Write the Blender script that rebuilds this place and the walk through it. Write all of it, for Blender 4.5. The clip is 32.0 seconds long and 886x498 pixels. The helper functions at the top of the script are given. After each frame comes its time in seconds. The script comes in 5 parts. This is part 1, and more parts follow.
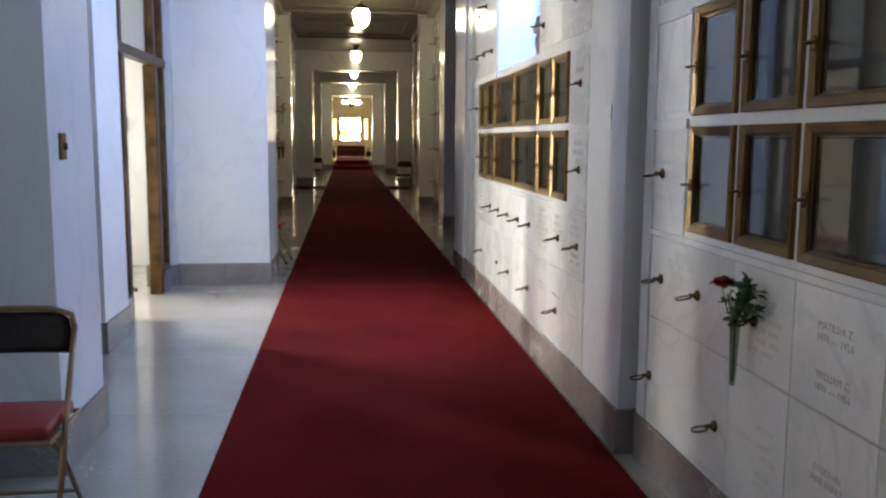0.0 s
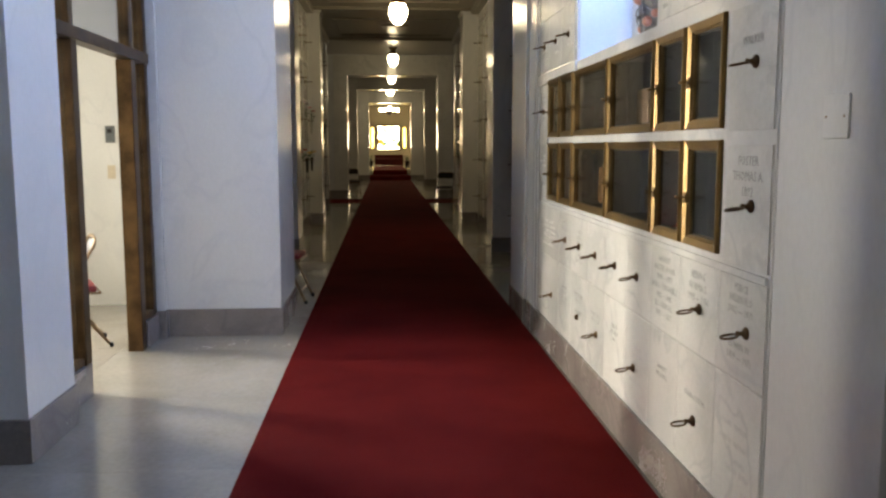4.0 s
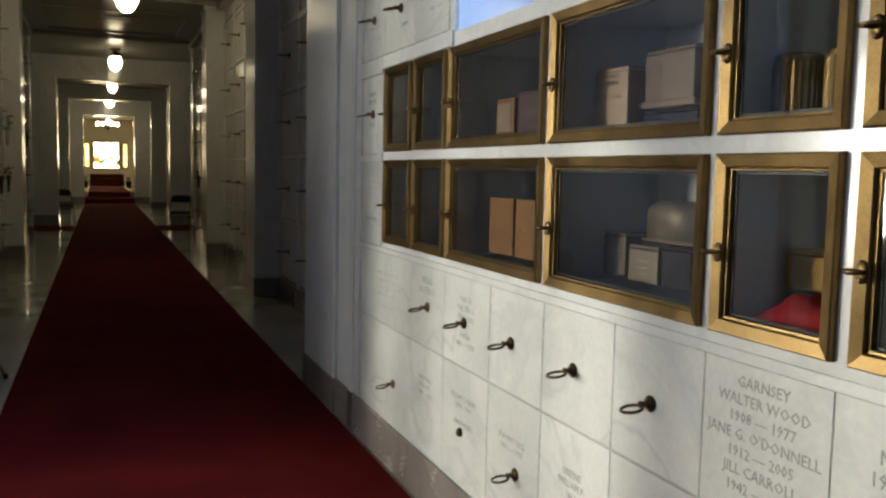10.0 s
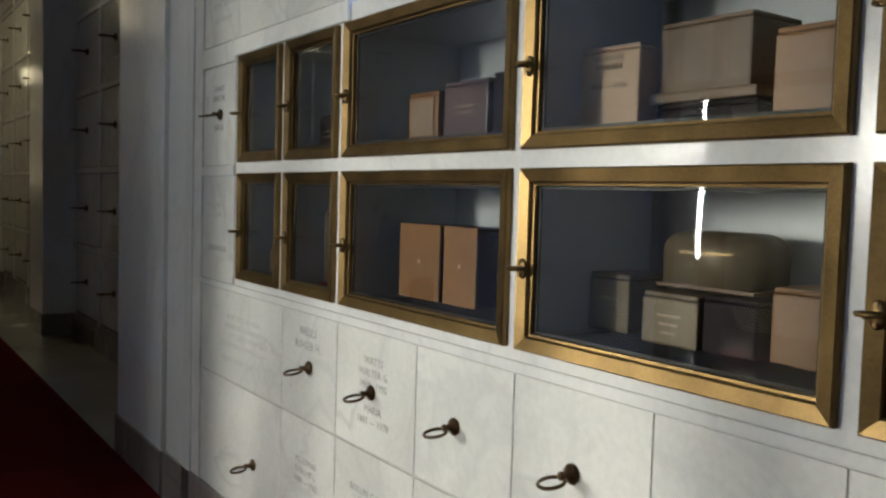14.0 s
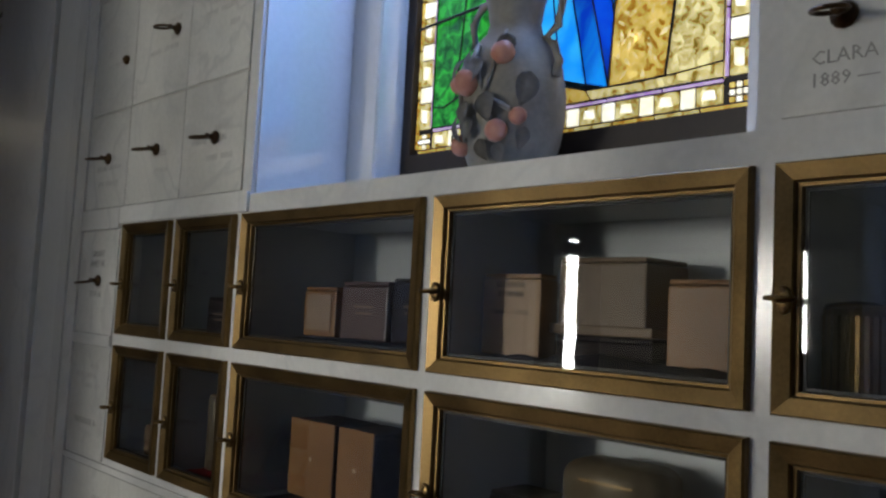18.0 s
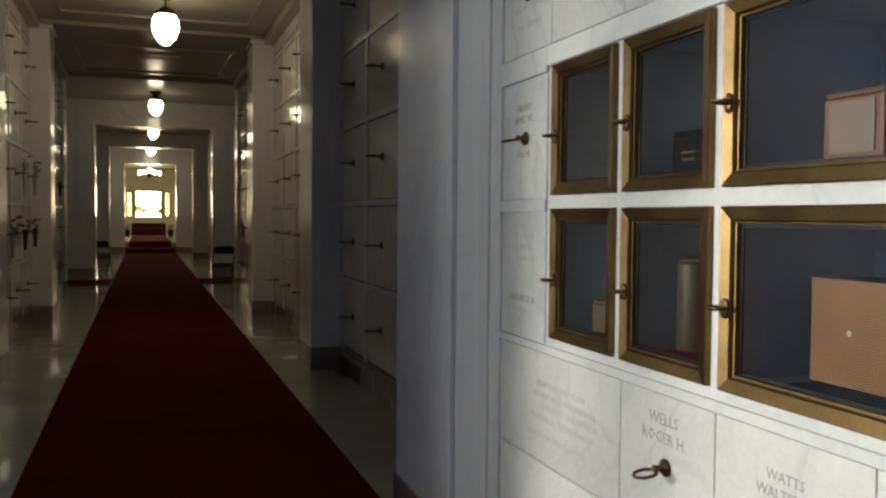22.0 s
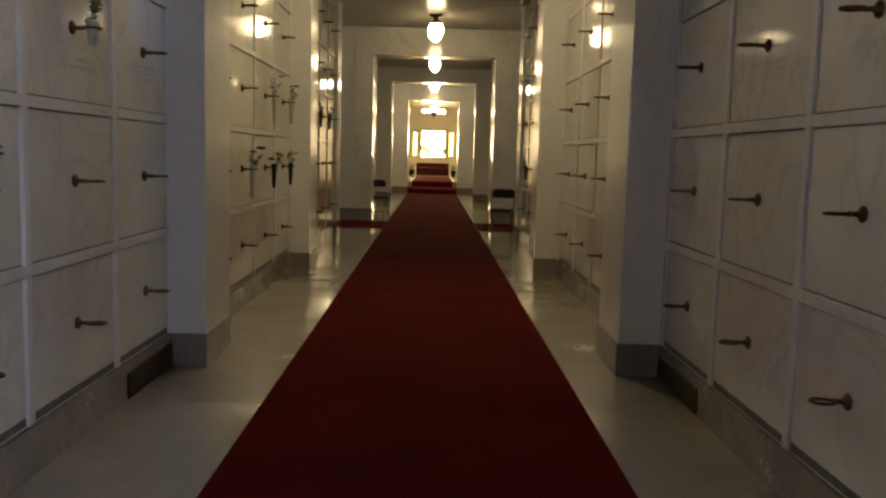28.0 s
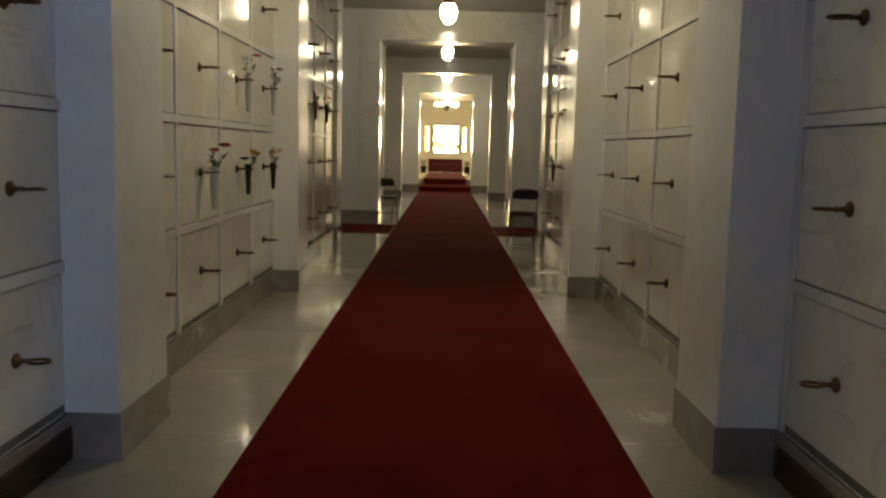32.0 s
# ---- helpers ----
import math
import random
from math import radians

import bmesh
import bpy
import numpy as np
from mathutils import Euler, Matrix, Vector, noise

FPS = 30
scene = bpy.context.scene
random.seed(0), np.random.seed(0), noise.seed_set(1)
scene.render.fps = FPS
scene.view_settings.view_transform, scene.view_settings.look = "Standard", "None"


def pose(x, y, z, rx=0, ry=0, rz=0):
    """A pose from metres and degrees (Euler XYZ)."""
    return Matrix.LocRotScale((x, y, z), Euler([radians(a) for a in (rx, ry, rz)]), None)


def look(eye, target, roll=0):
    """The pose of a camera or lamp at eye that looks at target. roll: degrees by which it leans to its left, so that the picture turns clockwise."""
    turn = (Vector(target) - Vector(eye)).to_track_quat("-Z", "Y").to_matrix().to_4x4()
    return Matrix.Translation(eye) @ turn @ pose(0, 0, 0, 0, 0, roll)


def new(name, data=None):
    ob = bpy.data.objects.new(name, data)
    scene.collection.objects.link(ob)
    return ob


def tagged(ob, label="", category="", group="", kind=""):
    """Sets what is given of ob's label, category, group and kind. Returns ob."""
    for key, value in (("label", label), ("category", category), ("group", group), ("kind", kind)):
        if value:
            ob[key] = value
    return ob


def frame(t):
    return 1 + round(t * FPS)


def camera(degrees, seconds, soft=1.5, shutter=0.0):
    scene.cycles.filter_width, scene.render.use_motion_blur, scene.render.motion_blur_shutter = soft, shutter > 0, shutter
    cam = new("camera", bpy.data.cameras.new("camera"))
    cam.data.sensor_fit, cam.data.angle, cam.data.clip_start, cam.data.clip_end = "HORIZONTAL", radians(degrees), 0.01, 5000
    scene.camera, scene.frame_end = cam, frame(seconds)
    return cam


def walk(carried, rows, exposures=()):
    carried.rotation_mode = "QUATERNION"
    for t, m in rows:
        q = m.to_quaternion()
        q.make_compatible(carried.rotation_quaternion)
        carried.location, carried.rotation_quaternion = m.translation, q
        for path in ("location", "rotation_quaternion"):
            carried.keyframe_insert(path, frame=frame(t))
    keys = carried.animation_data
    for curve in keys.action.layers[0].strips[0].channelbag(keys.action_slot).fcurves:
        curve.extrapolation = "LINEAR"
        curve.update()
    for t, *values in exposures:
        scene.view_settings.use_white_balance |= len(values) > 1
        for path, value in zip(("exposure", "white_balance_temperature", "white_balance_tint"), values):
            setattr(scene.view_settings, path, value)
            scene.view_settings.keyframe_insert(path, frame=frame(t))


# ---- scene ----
cam = camera(55.0, 32.0, soft=2.5)
PATH = [
    (0, (-0.306, -2.014, 1.464), (-0.081, -0.043, 1.207), 0.39),
    (0.5, (-0.255, -1.769, 1.497), (-0.043, 0.204, 1.242), -0.0),
    (1, (-0.228, -1.521, 1.479), (-0.032, 0.454, 1.232), 0.2),
    (1.5, (-0.251, -1.282, 1.495), (-0.069, 0.695, 1.25), 0.27),
    (2, (-0.244, -1.048, 1.474), (-0.073, 0.93, 1.234), 0.18),
    (2.5, (-0.196, -0.812, 1.492), (-0.043, 1.167, 1.243), -0.01),
    (3, (-0.197, -0.556, 1.48), (-0.061, 1.425, 1.24), 0.19),
    (3.5, (-0.239, -0.361, 1.491), (-0.1, 1.619, 1.252), 0.06),
    (5.5, (-0.174, 0.432, 1.497), (-0.083, 2.417, 1.265), 0.0),
    (6, (-0.131, 0.635, 1.476), (-0.057, 2.621, 1.25), 0.15),
    (6.5, (-0.117, 0.795, 1.499), (-0.045, 2.78, 1.266), -0.37),
    (7, (-0.129, 0.984, 1.478), (-0.043, 2.971, 1.26), -0.15),
    (7.5, (-0.189, 1.176, 1.506), (-0.063, 3.16, 1.286), -0.1),
    (8, (-0.221, 1.343, 1.484), (-0.005, 3.32, 1.275), 0.6),
    (8.5, (-0.205, 1.527, 1.487), (0.109, 3.492, 1.282), 0.04),
    (9, (-0.202, 1.686, 1.475), (0.248, 3.624, 1.274), -0.13),
    (9.5, (-0.307, 1.832, 1.488), (0.298, 3.728, 1.293), 0.42),
    (10, (-0.36, 1.958, 1.46), (0.386, 3.805, 1.282), 1.23),
    (10.5, (-0.334, 2.092, 1.464), (0.508, 3.897, 1.285), 0.89),
    (11, (-0.308, 2.207, 1.463), (0.617, 3.972, 1.291), 0.86),
    (11.5, (-0.314, 2.309, 1.46), (0.69, 4.031, 1.297), 0.89),
    (12, (-0.384, 2.408, 1.459), (0.7, 4.081, 1.299), 1.11),
    (12.5, (-0.444, 2.485, 1.446), (0.681, 4.132, 1.289), 1.4),
    (13, (-0.434, 2.587, 1.435), (0.697, 4.229, 1.275), 1.59),
    (13.5, (-0.334, 2.739, 1.444), (0.784, 4.39, 1.286), 1.25),
    (14, (-0.287, 2.876, 1.446), (0.864, 4.507, 1.326), 1.7),
    (14.5, (-0.27, 3.048, 1.459), (0.938, 4.642, 1.413), 2.3),
    (15, (-0.315, 3.091, 1.518), (0.97, 4.623, 1.514), 2.54),
    (15.5, (-0.295, 3.063, 1.555), (1.015, 4.574, 1.594), 2.46),
    (17.5, (-0.382, 2.928, 1.69), (1.001, 4.365, 1.832), 2.96),
    (18, (-0.374, 2.928, 1.69), (1.01, 4.364, 1.843), 2.93),
    (18.5, (-0.352, 2.963, 1.664), (1.02, 4.409, 1.825), 3.01),
    (19, (-0.326, 3.03, 1.608), (1.028, 4.493, 1.778), 3.12),
    (19.5, (-0.321, 3.086, 1.559), (0.987, 4.591, 1.714), 3.17),
    (20, (-0.344, 3.136, 1.519), (0.886, 4.708, 1.643), 2.76),
    (20.5, (-0.408, 3.158, 1.525), (0.702, 4.821, 1.572), 1.14),
    (21, (-0.438, 3.228, 1.485), (0.526, 4.98, 1.506), 1.9),
    (21.5, (-0.362, 3.43, 1.475), (0.445, 5.26, 1.456), 1.84),
    (22, (-0.252, 3.606, 1.489), (0.411, 5.491, 1.413), 0.48),
    (22.5, (-0.23, 3.801, 1.449), (0.349, 5.714, 1.366), 1.48),
    (23, (-0.258, 4.029, 1.446), (0.241, 5.964, 1.363), 2.06),
    (23.5, (-0.222, 4.254, 1.435), (0.209, 6.204, 1.338), 2.07),
    (24, (-0.136, 4.477, 1.442), (0.226, 6.44, 1.316), 1.41),
    (24.5, (-0.097, 4.721, 1.41), (0.203, 6.694, 1.273), 1.25),
    (25, (-0.158, 5.018, 1.411), (0.099, 6.996, 1.262), 0.97),
    (25.5, (-0.153, 5.217, 1.4), (0.064, 7.198, 1.234), 0.83),
    (26, (-0.093, 5.434, 1.411), (0.073, 7.418, 1.225), 0.81),
    (26.5, (-0.042, 5.624, 1.407), (0.074, 7.611, 1.211), 1.16),
    (28.5, (0.014, 6.436, 1.422), (0.037, 8.424, 1.2), 1.57),
    (29, (-0.006, 6.673, 1.418), (0.019, 8.66, 1.193), 1.51),
    (29.5, (-0.021, 6.913, 1.414), (0.01, 8.899, 1.183), 1.36),
    (30, (0.017, 7.135, 1.415), (0.055, 9.121, 1.189), 1.33),
    (30.5, (0.034, 7.338, 1.421), (0.073, 9.324, 1.192), 1.15),
    (31, (-0.01, 7.564, 1.43), (0.026, 9.551, 1.205), 1.14),
    (31.5, (-0.011, 7.749, 1.424), (0.013, 9.736, 1.194), 1.2),
    (32, (0.006, 7.962, 1.44), (0.005, 9.948, 1.21), 1.34),
]
walk(cam, [(t, look(eye, target, roll)) for t, eye, target, roll in PATH],
     exposures=[(0, 0.35, 6300, 10), (3, 0.08, 6950, 10), (6, -0.53, 7100, 7), (9, -0.6, 6650, 6), (12, -0.75, 6500, 5), (15.5, -0.88, 6350, 5), (17.5, -1.75, 6400, 8),
                (19, -1.8, 6400, 9), (20.5, -1.05, 6500, 9), (22, -0.45, 6300, 6), (24, -0.05, 6400, 7), (26, 0.48, 7800, 10), (29, 0.95, 7700, 9), (32, 1.13, 6400, 5)])

# ---- world and daylight ----
world = bpy.data.worlds.new("world")
scene.world = world
world.use_nodes = True
sky = world.node_tree.nodes.new("ShaderNodeTexSky")
sky.sky_type, sky.sun_disc = "NISHITA", False
sky.sun_elevation, sky.sun_rotation = radians(35), radians(-90)
world.node_tree.links.new(sky.outputs[0], world.node_tree.nodes["Background"].inputs[0])
world.node_tree.nodes["Background"].inputs[1].default_value = 0.1


def area_lamp(name, at, to, w, h, watts, colour, spread=180):
    data = bpy.data.lights.new(name, "AREA")
    data.shape, data.size, data.size_y, data.energy, data.color = "RECTANGLE", w, h, watts, colour
    data.spread = radians(spread)
    ob = new(name, data)
    ob.matrix_world = look(at, to)
    return ob


# daylight in the openings of the side chapel and of the two stained windows
area_lamp("chapel_daylight", (-6.3, 9.45, 1.75), (0.96, 3.0, 0.7), 0.20, 1.9, 74, (1.0, 0.95, 0.84), 75)
area_lamp("chapel_daylight", (-6.3, 6.90, 2.05), (0.96, 4.5, 0.7), 0.66, 1.15, 118, (1.0, 0.95, 0.84), 75)
# added broad fill from an unseen high opening, evens out the niche wall
area_lamp("chapel_broad_fill", (-6.34, 5.25, 2.9), (0.96, 4.8, 0.6), 1.6, 1.5, 62, (0.97, 0.98, 0.92), 110)
# added fill in a made-up left wall opening, brightens the near niche wall
area_lamp("near_left_fill", (-2.36, 0.1, 1.55), (0.96, 0.3, 1.0), 1.9, 2.3, 2.8, (1.0, 0.92, 0.82), 110)
# added overhead lamp to brighten the chapel; its ceiling is closed
area_lamp("chapel_overhead_fill", (-4.2, 5.6, 3.9), (-4.2, 5.6, 0), 2.4, 2.4, 20, (1.0, 0.96, 0.84))
area_lamp("window_daylight", (1.36, 4.40, 3.3), (-2.0, 4.4, 1.3), 1.1, 0.8, 165, (0.36, 0.52, 1.0))
area_lamp("near_window_daylight", (1.46, -0.3, 3.3), (-2.0, 1.2, 1.3), 1.2, 0.8, 45, (0.50, 0.66, 1.0))
# two added fills at the closed passage ends, to lighten the archway
area_lamp("cross_fill_left", (-8.0, 22.95, 2.4), (0, 22.95, 1.6), 2.0, 2.4, 13, (1.0, 0.95, 0.86))
area_lamp("cross_fill_right", (8.0, 22.95, 2.4), (0, 22.95, 1.6), 2.0, 2.4, 13, (1.0, 0.95, 0.86))
area_lamp("end_daylight", (0, 54.6, 2.25), (0, 40, 1.4), 1.3, 1.7, 110, (1.0, 0.78, 0.50))
LAMP_GLOW = 34.0
GLASS_GLOW = 7.0


# ---- materials ----
def nodes_of(name):
    m = bpy.data.materials.new(name)
    m.use_nodes = True
    return m, m.node_tree.nodes, m.node_tree.links, m.node_tree.nodes["Principled BSDF"]


def surface(name, dark, light, scale, rough=0.5, metal=0.0, bump=0.0, fine=60.0, rough_var=0.1, vein=None, spread=0.06, coat=0.0, stretch=(1, 1, 1), sheen=0.0, gloss=0.5):
    """Two-scale procedural surface in world metres; each piece is shifted by its own random number."""
    m, n, l, b = nodes_of(name)
    pos, info = n.new("ShaderNodeNewGeometry"), n.new("ShaderNodeObjectInfo")
    mul = n.new("ShaderNodeVectorMath"); mul.operation = "MULTIPLY"; mul.inputs[1].default_value = stretch
    off = n.new("ShaderNodeVectorMath"); off.operation = "ADD"
    sc = n.new("ShaderNodeMath"); sc.operation = "MULTIPLY"; sc.inputs[1].default_value = 37.0
    l.new(info.outputs["Random"], sc.inputs[0])
    l.new(pos.outputs["Position"], mul.inputs[0]); l.new(mul.outputs[0], off.inputs[0]); l.new(sc.outputs[0], off.inputs[1])
    big = n.new("ShaderNodeTexNoise"); big.inputs["Scale"].default_value = scale; big.inputs["Detail"].default_value = 6
    small = n.new("ShaderNodeTexNoise"); small.inputs["Scale"].default_value = fine; small.inputs["Detail"].default_value = 4
    l.new(off.outputs[0], big.inputs["Vector"]); l.new(off.outputs[0], small.inputs["Vector"])
    ramp = n.new("ShaderNodeValToRGB")
    ramp.color_ramp.elements[0].position, ramp.color_ramp.elements[1].position = 0.33, 0.67
    ramp.color_ramp.elements[0].color, ramp.color_ramp.elements[1].color = (*dark, 1), (*light, 1)
    blend = n.new("ShaderNodeMix"); blend.data_type = "FLOAT"; blend.inputs[0].default_value = 0.3
    l.new(big.outputs[0], blend.inputs[2]); l.new(small.outputs[0], blend.inputs[3]); l.new(blend.outputs[0], ramp.inputs[0])
    colour = ramp.outputs[0]
    if vein:
        bent = n.new("ShaderNodeTexNoise"); bent.inputs["Scale"].default_value = 1.3; bent.inputs["Detail"].default_value = 9
        bent.inputs["Distortion"].default_value = 1.6
        l.new(off.outputs[0], bent.inputs["Vector"])
        line = n.new("ShaderNodeValToRGB")
        e = line.color_ramp.elements
        e[0].position, e[1].position, e[0].color, e[1].color = 0.47, 0.50, (0, 0, 0, 1), (1, 1, 1, 1)
        e2 = line.color_ramp.elements.new(0.535); e2.color = (0, 0, 0, 1)
        l.new(bent.outputs[0], line.inputs[0])
        fade = n.new("ShaderNodeMath"); fade.operation = "MULTIPLY"
        l.new(line.outputs[0], fade.inputs[0]); l.new(big.outputs[0], fade.inputs[1])
        fade.use_clamp = True
        mx = n.new("ShaderNodeMix"); mx.data_type = "RGBA"
        l.new(fade.outputs[0], mx.inputs[0]); l.new(colour, mx.inputs[6]); mx.inputs[7].default_value = (*vein, 1)
        colour = mx.outputs[2]
    shift = n.new("ShaderNodeHueSaturation")
    val = n.new("ShaderNodeMapRange")
    val.inputs["To Min"].default_value, val.inputs["To Max"].default_value = 1 - spread, 1 + spread
    l.new(info.outputs["Random"], val.inputs[0]); l.new(val.outputs[0], shift.inputs["Value"]); l.new(colour, shift.inputs["Color"])
    l.new(shift.outputs[0], b.inputs["Base Color"])
    rr = n.new("ShaderNodeMapRange")
    rr.inputs["To Min"].default_value, rr.inputs["To Max"].default_value = max(0.03, rough - rough_var), min(1, rough + rough_var)
    l.new(blend.outputs[0], rr.inputs[0]); l.new(rr.outputs[0], b.inputs["Roughness"])
    b.inputs["Metallic"].default_value, b.inputs["Coat Weight"].default_value = metal, coat
    b.inputs["Sheen Weight"].default_value = sheen
    b.inputs["Specular IOR Level"].default_value = gloss
    if bump:
        bp = n.new("ShaderNodeBump"); bp.inputs["Strength"].default_value = bump; bp.inputs["Distance"].default_value = 0.01
        l.new(small.outputs[0], bp.inputs["Height"]); l.new(bp.outputs[0], b.inputs["Normal"])
    return m


def clear_glass(name, tint, rough=0.02):
    m, n, l, b = nodes_of(name)
    n.remove(b)
    mix, tr, gl = n.new("ShaderNodeMixShader"), n.new("ShaderNodeBsdfTransparent"), n.new("ShaderNodeBsdfGlossy")
    lw = n.new("ShaderNodeLayerWeight")
    fr = n.new("ShaderNodeMath"); fr.operation = "POWER"; fr.inputs[1].default_value = 4.0
    ad = n.new("ShaderNodeMath"); ad.operation = "MULTIPLY_ADD"; ad.inputs[1].default_value, ad.inputs[2].default_value = 0.8, 0.045
    l.new(lw.outputs["Facing"], fr.inputs[0]); l.new(fr.outputs[0], ad.inputs[0])
    tr.inputs[0].default_value = (*tint, 1); gl.inputs["Roughness"].default_value = rough
    l.new(ad.outputs[0], mix.inputs[0]); l.new(tr.outputs[0], mix.inputs[1]); l.new(gl.outputs[0], mix.inputs[2])
    l.new(mix.outputs[0], n["Material Output"].inputs[0])
    return m


def lit_glass(name, deep, pale, scale, glow, emit=True):
    """Coloured window glass with daylight behind it: streaky colour that gives off the light it lets through."""
    m, n, l, b = nodes_of(name)
    pos, tex, ramp = n.new("ShaderNodeNewGeometry"), n.new("ShaderNodeTexNoise"), n.new("ShaderNodeValToRGB")
    tex.inputs["Scale"].default_value = scale; tex.inputs["Detail"].default_value = 7; tex.inputs["Distortion"].default_value = 0.8
    l.new(pos.outputs["Position"], tex.inputs["Vector"])
    ramp.color_ramp.elements[0].position, ramp.color_ramp.elements[1].position = 0.36, 0.64
    ramp.color_ramp.elements[0].color, ramp.color_ramp.elements[1].color = (*deep, 1), (*pale, 1)
    l.new(tex.outputs[0], ramp.inputs[0])
    l.new(ramp.outputs[0], b.inputs["Base Color"])
    l.new(ramp.outputs[0], b.inputs["Emission Color"])
    b.inputs["Emission Strength"].default_value = glow
    b.inputs["Roughness"].default_value = 0.15
    return m


MARBLE = surface("white_marble", (0.62, 0.62, 0.605), (0.76, 0.755, 0.735), 2.2, 0.16, rough_var=0.06, vein=(0.575, 0.58, 0.58), coat=0.2, spread=0.03)
CRYPT = surface("crypt_marble", (0.60, 0.59, 0.54), (0.74, 0.725, 0.67), 1.6, 0.09, rough_var=0.04, vein=(0.52, 0.51, 0.47), coat=0.3, spread=0.04)
PLAIN = surface("white_marble_pier", (0.65, 0.65, 0.64), (0.75, 0.75, 0.74), 0.9, 0.2, rough_var=0.06, vein=(0.615, 0.62, 0.625), coat=0.1, stretch=(1, 1, 0.6))
POLISHED = surface("polished_marble", (0.62, 0.63, 0.65), (0.72, 0.73, 0.75), 1.1, 0.08, rough_var=0.03, coat=1.0)
PLAQUE = surface("plaque_marble", (0.585, 0.585, 0.56), (0.765, 0.755, 0.72), 2.8, 0.15, rough_var=0.06, vein=(0.52, 0.525, 0.52), coat=0.2, spread=0.07)
GREY_BASE = surface("grey_marble", (0.19, 0.165, 0.15), (0.28, 0.245, 0.225), 3.0, 0.25, vein=(0.17, 0.15, 0.14), coat=0.25)
FLOOR = surface("floor_marble", (0.265, 0.240, 0.200), (0.375, 0.343, 0.290), 1.4, 0.25, rough_var=0.07, fine=35, vein=(0.33, 0.31, 0.28), coat=0.4, spread=0.05)
CARPET = surface("red_carpet", (0.082, 0.0066, 0.0072), (0.134, 0.0120, 0.0115), 1.7, 0.95, bump=0.6, fine=420, rough_var=0.04, gloss=0.02)
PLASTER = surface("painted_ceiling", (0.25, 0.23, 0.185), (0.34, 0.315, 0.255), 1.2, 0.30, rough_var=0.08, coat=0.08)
CREAM = surface("cream_wall", (0.56, 0.53, 0.44), (0.66, 0.63, 0.53), 1.2, 0.6, bump=0.05)
BRONZE = surface("polished_bronze", (0.115, 0.074, 0.031), (0.225, 0.146, 0.060), 9.0, 0.40, metal=1.0, fine=150, rough_var=0.1)
DARK_BRONZE = surface("dark_bronze", (0.045, 0.026, 0.014), (0.16, 0.095, 0.045), 7.0, 0.38, metal=0.85, fine=120)
JOINT = surface("dark_joint", (0.10, 0.095, 0.085), (0.17, 0.16, 0.145), 20, 0.9)
GROUT = surface("grey_grout", (0.36, 0.35, 0.325), (0.46, 0.45, 0.42), 25, 0.9)
NICHE_IN = surface("niche_lining", (0.44, 0.45, 0.45), (0.56, 0.57, 0.56), 2.0, 0.4)
BLACK = surface("black_metal", (0.012, 0.012, 0.012), (0.03, 0.028, 0.026), 12, 0.5, metal=0.3)
GREY_METAL = surface("grey_case", (0.10, 0.11, 0.115), (0.15, 0.16, 0.165), 20, 0.5)
STEEL = surface("tan_steel", (0.20, 0.13, 0.07), (0.30, 0.20, 0.11), 15, 0.35, metal=0.6)
DARK_PAD = surface("dark_vinyl", (0.012, 0.009, 0.008), (0.03, 0.022, 0.02), 18, 0.5, bump=0.2, fine=200)
RED_PAD = surface("red_vinyl", (0.17, 0.008, 0.010), (0.26, 0.014, 0.015), 10, 0.5, bump=0.2, fine=240)
MAROON = surface("maroon_drape", (0.07, 0.006, 0.008), (0.12, 0.012, 0.014), 6, 0.9, bump=0.2)
RED_CLOTH = surface("red_velvet", (0.30, 0.004, 0.010), (0.46, 0.008, 0.018), 9, 0.85, bump=0.2, fine=150)
NAVY_CLOTH = surface("navy_cloth", (0.008, 0.009, 0.016), (0.02, 0.021, 0.035), 8, 0.9, bump=0.3, fine=150)
TAN_BOX = surface("tan_urn", (0.205, 0.092, 0.028), (0.285, 0.134, 0.044), 6, 0.5, bump=0.1)
PALE_TAN = surface("pale_tan_urn", (0.36, 0.22, 0.115), (0.47, 0.30, 0.165), 6, 0.5, bump=0.1)
BROWN_BOX = surface("brown_urn", (0.125, 0.080, 0.046), (0.185, 0.122, 0.073), 9, 0.5, bump=0.1, gloss=0.3)
MAUVE_BOX = surface("mauve_brown_book", (0.075, 0.045, 0.042), (0.12, 0.075, 0.068), 9, 0.45, bump=0.1)
INLAY = surface("tan_inlay", (0.27, 0.185, 0.125), (0.36, 0.25, 0.17), 12, 0.5)
DARK_BOX = surface("dark_urn", (0.010, 0.008, 0.009), (0.024, 0.018, 0.020), 9, 0.7, gloss=0.12)
GREY_BOX = surface("bronze_grey_urn", (0.115, 0.086, 0.052), (0.180, 0.138, 0.086), 9, 0.5, metal=0.25, gloss=0.35)
GOLD_BOX = surface("brass_urn", (0.36, 0.22, 0.075), (0.50, 0.32, 0.12), 7, 0.38, metal=1.0)
CARD = surface("cream_card", (0.55, 0.48, 0.36), (0.66, 0.58, 0.45), 6, 0.8)
INK = surface("engraved_grey", (0.24, 0.235, 0.225), (0.36, 0.35, 0.335), 30, 0.8)
LEAF = surface("leaf_green", (0.026, 0.062, 0.024), (0.07, 0.125, 0.05), 30, 0.55)
PETAL_RED = surface("red_petal", (0.22, 0.006, 0.012), (0.38, 0.016, 0.02), 30, 0.6)
PETAL_YELLOW = surface("yellow_petal", (0.55, 0.34, 0.02), (0.75, 0.5, 0.06), 30, 0.6)
PETAL_PINK = surface("pink_petal", (0.55, 0.20, 0.22), (0.7, 0.32, 0.33), 30, 0.6)
